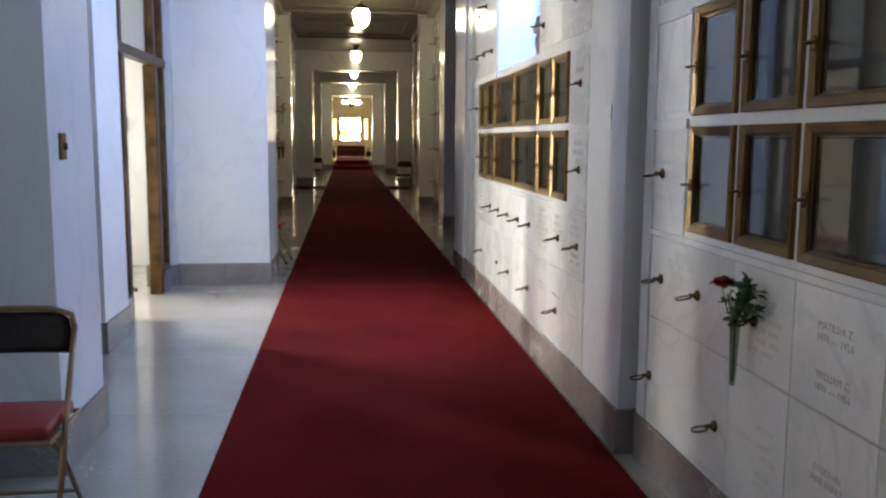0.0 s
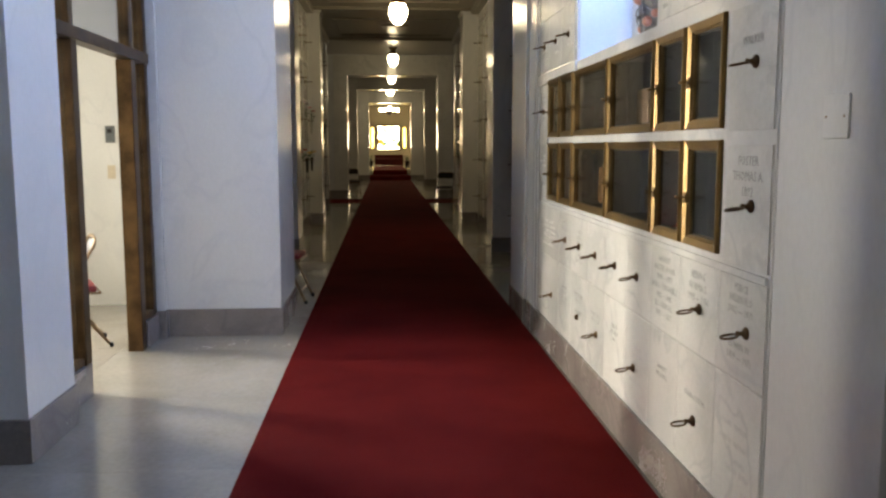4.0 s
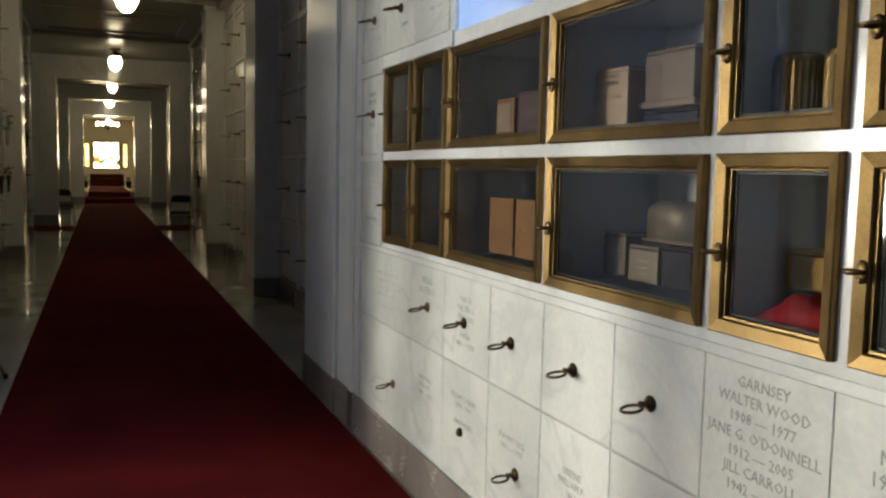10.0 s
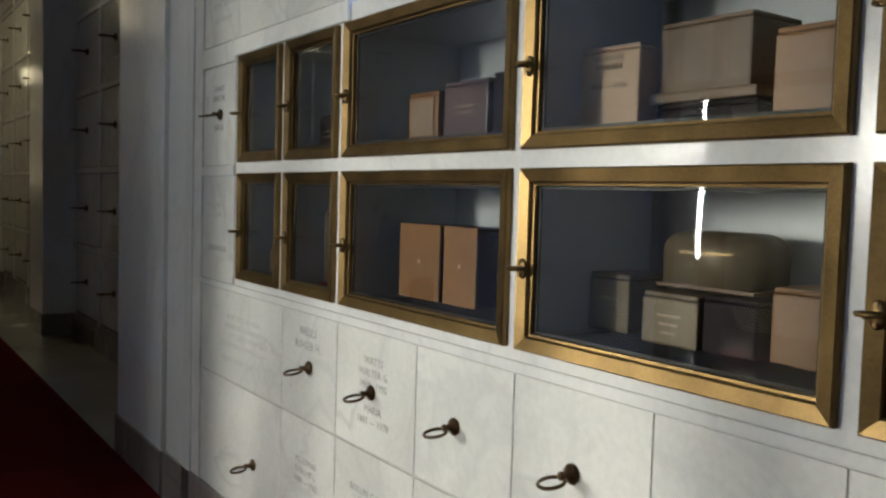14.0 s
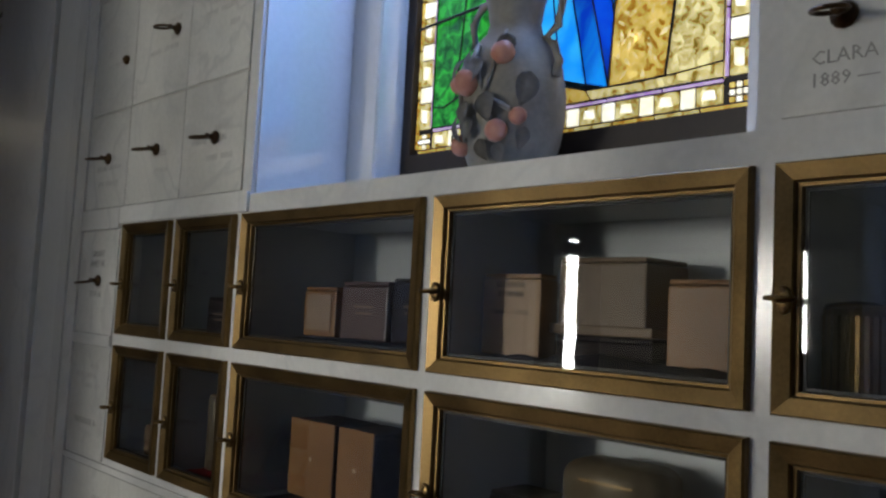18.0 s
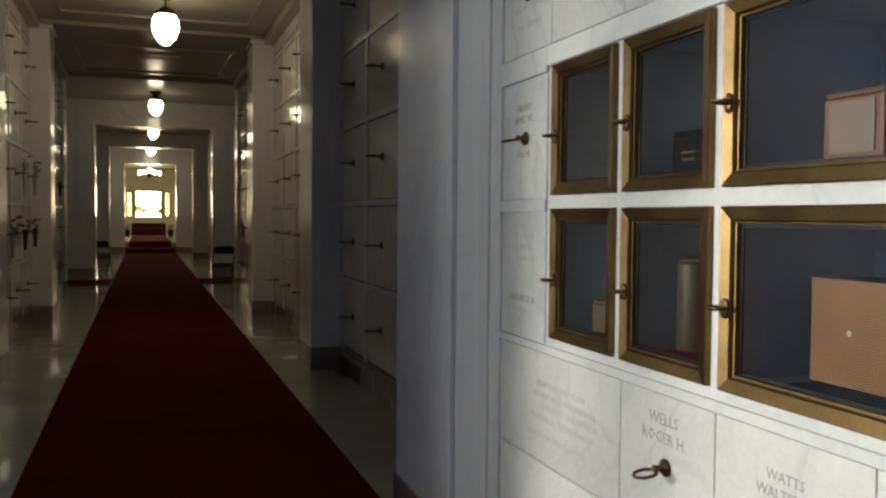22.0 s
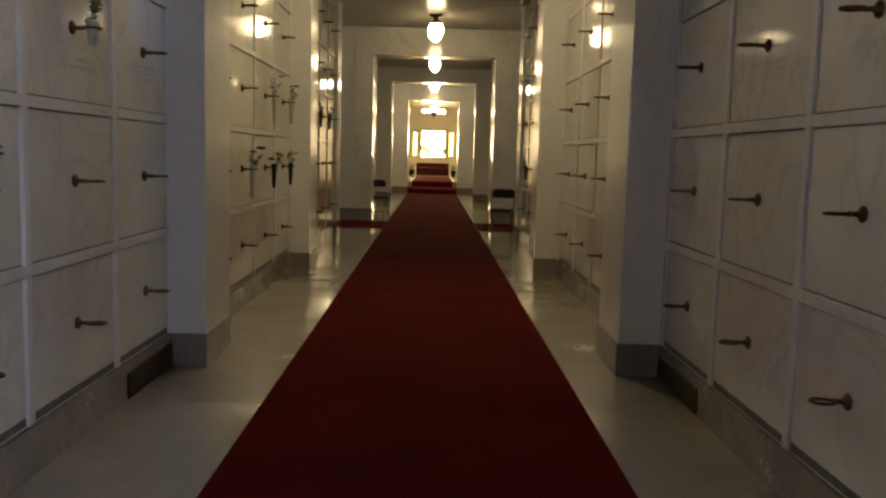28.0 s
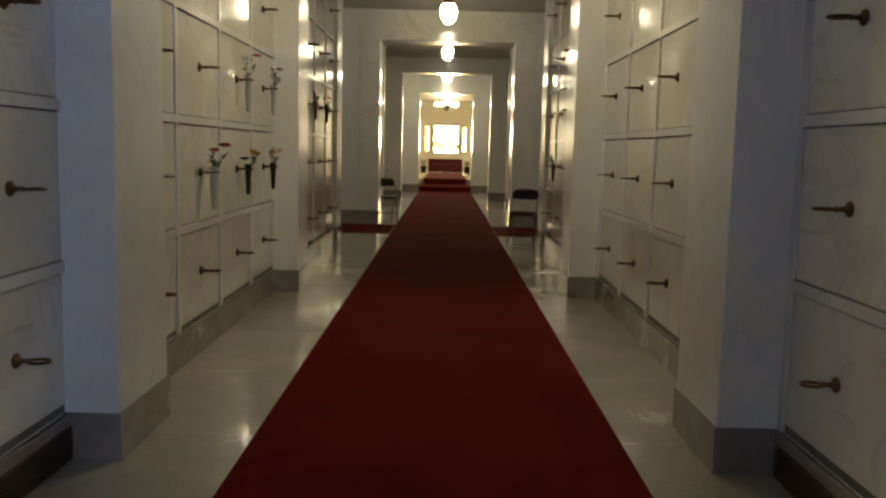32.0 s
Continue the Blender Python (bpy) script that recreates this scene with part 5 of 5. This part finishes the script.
# fifth niche: fluted brass cylinders; brass box on red velvet
def fluted_urn(y, x, z, r=0.054, h=0.15):
    ob = empty("fluted_urn", (x, y, z))
    bm = bmesh.new()
    n = 48
    rings = []
    for zz, k in ((0.0, 1.0), (0.012, 1.0), (0.014, 0.97), (h - 0.012, 0.97), (h - 0.01, 1.0), (h, 0.98)):
        rings.append([bm.verts.new(((r * k + (0.003 if s % 2 and 0.012 < zz < h - 0.011 else 0)) * math.cos(2 * math.pi * s / n), (r * k + (0.003 if s % 2 and 0.012 < zz < h - 0.011 else 0)) * math.sin(2 * math.pi * s / n), zz)) for s in range(n)])
    for lo, hi in zip(rings, rings[1:]):
        for s in range(n):
            bm.faces.new((lo[s], lo[(s + 1) % n], hi[(s + 1) % n], hi[s]))
    bm.faces.new(rings[0]); bm.faces.new(rings[-1])
    part("body", bm, BRONZE, ob, "fluted brass body")
    part("lid", lathe([(r * 0.98, h + 0.0005), (r * 0.9, h + 0.008), (r * 0.4, h + 0.013), (0.004, h + 0.015)], 24), BRONZE, ob, "", True)
    return tagged(ob, "fluted brass cylinder urn in a glass niche", "urn", "fluted urns")


fluted_urn(3.462, N_X + 0.14, SHELF1)
fluted_urn(3.332, N_X + 0.16, SHELF1)
cloth(3.20, 3.49, SHELF2, N_X + 0.05, N_X + 0.34, RED_CLOTH, "bright red velvet cloth in a glass niche", 0.075, 13)
urn_box(3.29, 3.50, SHELF2 + 0.075, 1.302, N_X + 0.17, 0.12, GOLD_BOX, "brushed brass box urn on red velvet")
urn_box(2.90, 3.08, SHELF1, 1.76, N_X + 0.22, 0.12, DARK_BOX, "dark box urn at the back of a niche")
urn_box(2.88, 3.10, SHELF2, 1.30, N_X + 0.24, 0.12, DARK_BOX, "dark box urn at the back of a niche")
# small niches at the far end
urn_box(5.33, 5.47, SHELF1, 1.708, N_X + 0.06, 0.09, DARK_BOX, "small black book urn with gold title", text=2, name="book_urn")
cloth(5.26, 5.55, SHELF2, N_X + 0.05, N_X + 0.34, RED_CLOTH, "dark red cloth on the niche floor", 0.014, 17)
tall = tagged(empty("tall_urn", (N_X + 0.14, 5.47, SHELF2 + 0.012)), "tall grey metal cylinder urn on red cloth", "urn")
part("body", lathe([(0.04, 0.0), (0.045, 0.006), (0.045, 0.225), (0.043, 0.23)], 24), GREY_BOX, tall, "", True)
part("lid", lathe([(0.044, 0.231), (0.04, 0.241), (0.004, 0.244)], 24), BROWN_BOX, tall, "", True)
urn_box(5.76, 5.90, SHELF2, 1.24, N_X + 0.08, 0.12, BROWN_BOX, "brown wooden box urn in a narrow niche")
urn_box(5.86, 5.93, SHELF1, 1.80, N_X + 0.20, 0.10, CARD, "pale upright box at the niche side")
# near bay, seen in passing
for y, z, h, m, text in ((0.68, SHELF1, 0.22, TAN_BOX, "tan box urn behind dusky glass"), (0.20, SHELF1, 0.20, BROWN_BOX, "brown box urn behind dusky glass"), (-0.05, SHELF2, 0.18, GREY_BOX, "grey box urn behind dusky glass"), (0.66, SHELF2, 0.17, DARK_BOX, "dark box urn behind dusky glass")):
    urn_box(y - 0.09, y + 0.09, z, z + h, NEAR_X + 0.20, 0.12, m, text)


# ---- vase on the window sill ----
def fruit_vase(x, y, z):
    ob = empty("fruit_vase", (x, y, z))
    prof = [(0.058, 0.0), (0.066, 0.004), (0.086, 0.025), (0.107, 0.06), (0.124, 0.105), (0.134, 0.165), (0.135, 0.225), (0.124, 0.29), (0.098, 0.345), (0.072, 0.375), (0.066, 0.40), (0.074, 0.45), (0.088, 0.49), (0.094, 0.50), (0.086, 0.505), (0.07, 0.49)]
    part("body", lathe(prof, 40), CLAY, ob, "grey-green glazed vase body", True)
    for s in (-1, 1):
        pts = [(0, s * 0.075, 0.475), (0, s * 0.115, 0.47), (0, s * 0.145, 0.43), (0, s * 0.135, 0.375), (0, s * 0.10, 0.352), (0.0, s * 0.125, 0.33), (0, s * 0.142, 0.29), (0, s * 0.132, 0.255)]
        part("handle", tube(pts, 0.011, 8), CLAY, ob, "scrolled handle", True)
    r = random.Random(21)
    def girth(h):
        for (r0, h0), (r1, h1) in zip(prof, prof[1:]):
            if h0 <= h <= h1:
                return r0 + (r1 - r0) * (h - h0) / max(1e-6, h1 - h0)
        return 0.08
    fruit = [(-27, 0.298, 0.030), (13, 0.238, 0.036), (46, 0.25, 0.025), (-24, 0.118, 0.028), (-46, 0.15, 0.022), (35, 0.098, 0.028)]
    for a, h, rad in fruit:
        t = radians(180 - a)
        c = Vector(((girth(h) + rad * 0.15) * math.cos(t), (girth(h) + rad * 0.15) * math.sin(t), h))
        bm = bmesh.new()
        bmesh.ops.create_uvsphere(bm, u_segments=18, v_segments=12, radius=rad, matrix=Matrix.Translation(c) @ Matrix.Diagonal((1, 1, 0.92, 1)))
        part("peach", bm, PEACH, ob, "pink-orange moulded peach", True)
    leaves = [(-14, 0.205, 0.07, -0.1), (-56, 0.25, 0.085, 0.3), (9, 0.19, 0.06, 0.1), (-52, 0.125, 0.05, 0.15), (-27, 0.09, 0.045, 0.0), (-6, 0.10, 0.05, -0.3), (-40, 0.335, 0.06, 1.2), (19, 0.33, 0.07, -0.6), (28, 0.16, 0.06, -0.2), (48, 0.14, 0.06, 0.2), (-4, 0.29, 0.07, 0.4), (40, 0.31, 0.07, 0.5), (2, 0.15, 0.055, 0.5), (22, 0.29, 0.06, -0.9)]
    for a, h, length, sway in leaves:
        t = radians(180 - a)
        out = Vector((math.cos(t), math.sin(t), 0))
        side = Vector((math.sin(t), -math.cos(t), 0))
        tip = (side * sway + Vector((0, 0, -1))).normalized()
        across = tip.cross(out).normalized()
        bm = bmesh.new()
        rows = []
        for s in range(8):
            u = s / 7
            half = length * 0.34 * (math.sin(math.pi * u ** 0.75) ** 0.8 if 0 < u < 1 else 0) + 0.001
            mid = Vector((0, 0, h)) + tip * length * u
            mid += out * (girth(max(0.01, mid.z)) + 0.010 + 0.010 * math.sin(3 * u))
            rows.append([bm.verts.new(mid - across * half + out * 0.006), bm.verts.new(mid), bm.verts.new(mid + across * half + out * 0.006)])
        for lo, hi in zip(rows, rows[1:]):
            for q in range(2):
                bm.faces.new((lo[q], lo[q + 1], hi[q + 1], hi[q]))
        bmesh.ops.solidify(bm, geom=list(bm.faces), thickness=0.006)
        part("leaf", bm, LEAF_CLAY, ob, "grey-green moulded leaf", True)
    for a0, h0, a1, h1 in ((-27, 0.36, -10, 0.20), (13, 0.33, -20, 0.14), (-10, 0.20, -40, 0.16), (30, 0.30, 20, 0.10)):
        pts = []
        for q in range(6):
            t, h = radians(180 - (a0 + (a1 - a0) * q / 5)), h0 + (h1 - h0) * q / 5
            pts.append(((girth(h) + 0.006) * math.cos(t), (girth(h) + 0.006) * math.sin(t), h))
        part("twig", tube(pts, 0.006, 6), LEAF_CLAY, ob, "", True)
    return tagged(ob, "grey ceramic vase with moulded peaches and leaves", "vase")


fruit_vase(1.27, 4.40, 2.021).scale = (1.0, 1.07, 1.10)


# ---- flowers ----
def stem_leafy(bm, base, tip, leaves, r, size=0.03):
    tube([base, (base + tip) / 2 + Vector((r.uniform(-.01, .01), r.uniform(-.01, .01), 0)), tip], 0.0022, 5, False, bm)
    for k in range(leaves):
        p = base.lerp(tip, r.uniform(0.2, 0.95))
        d = Vector((r.uniform(-1, 1), r.uniform(-1, 1), r.uniform(-0.2, 0.9))).normalized()
        a = d.cross(Vector((0, 0, 1))).normalized() * size * 0.32
        q = p + d * size * 0.55
        e = p + d * size + Vector((0, 0, -0.005))
        vs = [bm.verts.new(c) for c in (p, q - a, e, q + a, q + Vector((0, 0, 0.004)))]
        for i, j in ((0, 1), (1, 2), (2, 3), (3, 0)):
            bm.faces.new((vs[i], vs[j], vs[4]))


def bloom(bm, c, rad, r, petals=14):
    """A flower head of cupped petals round a centre."""
    for k in range(petals):
        ring = k / petals
        a = k * 2.4
        tilt = 0.25 + 1.0 * (1 - ring)
        out = Vector((math.cos(a) * math.sin(tilt), math.sin(a) * math.sin(tilt), math.cos(tilt)))
        side = Vector((-math.sin(a), math.cos(a), 0))
        size = rad * (0.55 + 0.45 * (1 - ring))
        p0, p1 = c + out * size * 0.15, c + out * size * 0.75
        vs = [bm.verts.new(v) for v in (p0, p1 - side * size * 0.55, c + out * size * 1.05, p1 + side * size * 0.55, p1 + out * 0.1 * size - Vector((0, 0, 0.05 * size)))]
        for i, j in ((0, 1), (1, 2), (2, 3), (3, 0)):
            bm.faces.new((vs[i], vs[j], vs[4]))


def rose_head(parent, c, rad, material):
    """A rose: a tight heart with three whorls of broad, curled petals."""
    bm = bmesh.new()
    bmesh.ops.create_icosphere(bm, subdivisions=2, radius=rad * 0.42, matrix=Matrix.Translation(c) @ Matrix.Diagonal((1, 1, 1.2, 1)))
    heart = part("bloom", bm, material, parent, "dark red rose heart", True)
    for ring, (count, tilt, size) in enumerate(((4, 0.35, 0.75), (5, 0.75, 0.95), (6, 1.15, 1.1))):
        for k in range(count):
            a = 2 * math.pi * (k + 0.37 * ring) / count
            axis = Vector((math.cos(a), math.sin(a), 0))
            side = Vector((-math.sin(a), math.cos(a), 0))
            bm = bmesh.new()
            grid = []
            for i in range(5):
                u = i / 4
                lean = tilt * (0.5 + 0.75 * u)
                mid = c + (axis * math.sin(lean) + Vector((0, 0, math.cos(lean)))) * rad * size * (0.15 + 0.85 * u) - Vector((0, 0, rad * 0.35))
                half = rad * size * 0.62 * math.sin(math.pi * (0.16 + 0.70 * u))
                grid.append([bm.verts.new(mid + side * half * q - axis * abs(q) * half * 0.35 + Vector((0, 0, abs(q) * half * 0.2))) for q in (-1, -0.5, 0, 0.5, 1)])
            for lo, hi in zip(grid, grid[1:]):
                for q in range(4):
                    bm.faces.new((lo[q], lo[q + 1], hi[q + 1], hi[q]))
            bmesh.ops.solidify(bm, geom=list(bm.faces), thickness=0.0012)
            part("petal", bm, material, heart, "", True)


def flower_cone(name, at, face, heads, material, leaves, seed, label, long=0.24, wide=1.0, petals=False):
    """A cone vase held in a crypt's ring, with its flowers."""
    r = random.Random(seed)
    ob = new(name)
    ob.matrix_world = Matrix.Translation(at) @ face
    part("cone", lathe([(0.008 * wide, -long * 0.8), (0.016 * wide, -long * 0.78), (0.030 * wide, 0.03), (0.033 * wide, 0.036), (0.029 * wide, 0.036)], 14), material, ob, "", True)
    bm = bmesh.new()
    for k in range(leaves):
        tip = Vector((r.uniform(-0.07, 0.05), r.uniform(-0.085, 0.085), r.uniform(0.08, 0.20)))
        stem_leafy(bm, Vector((0, 0, 0.0)), tip, 12, r, 0.042)
    part("foliage", bm, LEAF, ob, "green foliage sprigs")
    for m, size, tip in heads:
        if petals:
            rose_head(ob, Vector(tip), size, m)
            continue
        bm = bmesh.new()
        bloom(bm, Vector(tip), size * 1.2, r)
        part("bloom", bm, m, ob, "flower head", True)
    return tagged(ob, label, "flowers", "flower cones")


LX = CRYPT_L + 0.006 + 0.097
flower_cone("flower_cone", (LX, 13.88, 1.253), FACE_LEFT, [(PETAL_RED, 0.05, (-0.06, -0.08, 0.17)), (PETAL_RED, 0.04, (-0.02, 0.05, 0.14))], PLASTIC, 4, 31, "clear cone with red carnation and greenery", 0.32)
flower_cone("flower_cone", (LX, 14.92, 1.253), FACE_LEFT, [(PETAL_YELLOW, 0.05, (-0.05, -0.06, 0.11)), (PETAL_YELLOW, 0.04, (-0.05, 0.05, 0.13)), (NAVY_CLOTH, 0.04, (0.02, 0.03, 0.07))], BLACK, 2, 32, "black cone with yellow and purple flowers", 0.26)
flower_cone("flower_cone", (LX, 15.93, 1.253), FACE_LEFT, [(PETAL_YELLOW, 0.036, (-0.02, 0.03, 0.12)), (PETAL_YELLOW, 0.036, (-0.05, -0.08, 0.14))], BLACK, 3, 33, "black cone with small yellow flowers", 0.26)
flower_cone("flower_cone", (LX, 14.92, 1.968), FACE_LEFT, [(PETAL_PINK, 0.042, (-0.05, -0.12, 0.19))], PLASTIC, 3, 34, "clear cone with pink flower and grass", 0.32)
flower_cone("flower_cone", (LX, 15.93, 1.968), FACE_LEFT, [(PETAL_RED, 0.042, (-0.04, -0.09, 0.17))], PLASTIC, 4, 35, "clear cone with red flower and ferns", 0.30)
flower_cone("flower_cone", (LX, 9.31, 1.253), FACE_LEFT, [(PETAL_PINK, 0.016, (-0.02, -0.05, 0.19))], PLASTIC, 6, 36, "clear cone with tall green ferns", 0.24)
flower_cone("flower_cone", (LX, 10.305, 1.968), FACE_LEFT, [], PLASTIC, 3, 37, "small cone with wilted greenery", 0.1)
for k, y in enumerate((17.5, 18.5, 19.5)):
    flower_cone("flower_cone", (LX, y, 1.968 if k else 1.253), FACE_LEFT, [(PETAL_PINK, 0.03, (-0.03, 0.04, 0.12))] if k == 2 else [], BLACK, 3, 40 + k, "dark cone with flowers on a far crypt")
flower_cone("flower_cone", (CRYPT_R - 0.103, 19.5, 1.253), FACE_RIGHT, [], BLACK, 3, 45, "dark cone with greenery on a far crypt")
# rose in a glass tube on the shaded niche wall
TUBE_GLASS = clear_glass("tube_glass", (0.50, 0.58, 0.50))
rose = flower_cone("rose", (NEAR_X - 0.068, 0.605, 0.845), FACE_RIGHT, [(PETAL_RED, 0.046, (-0.012, 0.07, 0.15))], TUBE_GLASS, 2, 50, "single dark red rose with leaves in a glass tube", 0.235, 0.6, True)
bm = bmesh.new()
for k, (dy, dz) in enumerate(((-0.13, 0.16), (-0.10, 0.19), (-0.15, 0.10), (-0.07, 0.15))):
    stem_leafy(bm, Vector((0, 0, 0.02)), Vector((0.0, dy, dz)), 16, random.Random(90 + k), 0.05)
for k in range(3):
    tube([(0.002 * k, 0.003 * k, -0.17), (0, 0.0, 0.0), (-0.008, 0.05 - 0.03 * k, 0.11)], 0.003, 6, False, bm)
part("sprig", bm, LEAF, rose, "dark green fern sprig")


# ---- far room furniture ----
altar = tagged(empty("altar_bench", (0, 51.0, 0.360)), "red-draped bench below the far window", "bench")
part("seat", boxes((-0.86, 0.86, -0.35, 0.35, 0.02, 0.42), bevel=0.04), MAROON, altar)
part("back", boxes((-0.86, 0.86, 0.36, 0.50, 0.02, 0.66), bevel=0.04), MAROON, altar)
for s in (-1, 1):
    part("plinth", boxes((s * 0.80 - 0.05, s * 0.80 + 0.05, -0.3, 0.45, 0, 0.019)), DARK_BRONZE, altar)
    plant = tagged(empty("planter", (s * 1.08, 50.6, 0.360)), "dark planter with low greenery beside the bench", "planter", "planters")
    part("pot", lathe([(0.10, 0), (0.13, 0.02), (0.17, 0.28), (0.18, 0.3), (0.15, 0.3)], 16), DARK_BOX, plant, "", True)
    bm = bmesh.new()
    r = random.Random(60 + s)
    for k in range(16):
        stem_leafy(bm, Vector((0, 0, 0.28)), Vector((r.uniform(-.2, .2), r.uniform(-.2, .2), r.uniform(0.4, 0.7))), 8, r, 0.08)
    part("foliage", bm, LEAF, plant)
chand = tagged(empty("chandelier", (0, 44.0, 3.15)), "dark metal chandelier with glowing cups", "chandelier")
part("ring", tube([(0.42 * math.cos(a), 0.42 * math.sin(a), 0.1) for a in [2 * math.pi * k / 24 for k in range(24)]], 0.02, 6, True), BLACK, chand)
part("hub", lathe([(0.02, -0.06), (0.09, 0.0), (0.09, 0.12), (0.02, 0.2)], 14), BLACK, chand, "", True)
part("rod", tube([(0, 0, 0.15), (0, 0, CEIL - 3.15)], 0.012, 6), BLACK, chand)
for k in range(6):
    a = 2 * math.pi * k / 6
    part("arm", tube([(0, 0, 0.06), (0.42 * math.cos(a), 0.42 * math.sin(a), 0.1)], 0.012, 6), BLACK, chand)
    part("cup", lathe([(0.03, 0.12), (0.06, 0.16), (0.065, 0.24), (0.04, 0.27)], 12, None, Matrix.Translation((0.42 * math.cos(a), 0.42 * math.sin(a), 0))), CUP_GLASS, chand, "glowing glass cup", True)

# chapel cabinet
cab = tagged(empty("chapel_cabinet", (-3.70, 8.10, 0)), "cream cabinet with a tan top panel in the chapel", "cabinet")
part("body", boxes((-0.42, 0.42, -0.2, 0.28, 0.06, 0.86), bevel=0.006), CREAM, cab)
part("door", boxes((-0.38, 0.38, -0.222, -0.202, 0.10, 0.80), bevel=0.004), CREAM, cab)
part("worktop", boxes((-0.45, 0.45, -0.24, 0.28, 0.862, 0.905), bevel=0.006), CREAM, cab)
part("panel", boxes((-0.40, 0.40, 0.20, 0.26, 0.906, 1.42), bevel=0.004), CARD, cab, "tan upright panel")
part("plinth", boxes((-0.40, 0.40, -0.17, 0.26, 0, 0.059)), GREY_BASE, cab)

# ceiling vents between the lamps
for y in (18.6,):
    vent = tagged(empty("ceiling_vent", (0.0, y, CEIL - 0.012)), "dark slotted vent in the ceiling", "vent", "ceiling vents")
    part("backing", boxes((-0.30, 0.30, -0.14, 0.14, 0.004, 0.0115)), BLACK, vent)
    part("frame", boxes((-0.33, 0.33, -0.17, -0.14, -0.008, 0.0115), (-0.33, 0.33, 0.14, 0.17, -0.008, 0.0115), (-0.33, -0.30, -0.14, 0.14, -0.008, 0.0115), (0.30, 0.33, -0.14, 0.14, -0.008, 0.0115)), PLASTER, vent)
    for k in range(6):
        part("slat", boxes((-0.30, 0.30, -0.12 + 0.044 * k, -0.10 + 0.044 * k, -0.004, 0.003)), DARK_BRONZE, vent)

# ---- floor slabs ----
slab_shapes = {}


def floor_slabs(x0, x1, y0, y1, nx, ny):
    w, d = (x1 - x0) / nx, (y1 - y0) / ny
    key = (round(w, 3), round(d, 3))
    if key not in slab_shapes:
        bm = boxes((-w / 2 + 0.0012, w / 2 - 0.0012, -d / 2 + 0.0012, d / 2 - 0.0012, -0.012, 0.0))
        me = bpy.data.meshes.new("floor_slab")
        bmesh.ops.recalc_face_normals(bm, faces=bm.faces)
        bm.to_mesh(me); bm.free()
        me.materials.append(FLOOR)
        slab_shapes[key] = me
    for i in range(nx):
        for j in range(ny):
            shared("floor_slab", slab_shapes[key], floor, Matrix.Translation((x0 + w * (i + 0.5), y0 + d * (j + 0.5), 0)))


floor_slabs(-2.2, -0.8, -4.7, 21.7, 1, 22)
floor_slabs(-0.8, 0.8, -4.7, 37.9, 1, 21)
floor_slabs(0.8, 2.2, -4.7, 21.7, 1, 22)
floor_slabs(-2.2, -0.8, 21.7, 37.9, 1, 11)
floor_slabs(0.8, 2.2, 21.7, 37.9, 1, 11)
floor_slabs(-6.4, -2.2, 3.2, 10.2, 4, 7)
floor_slabs(-8.2, -2.2, 21.6, 24.65, 5, 2)
floor_slabs(2.2, 8.2, 21.6, 24.65, 5, 2)
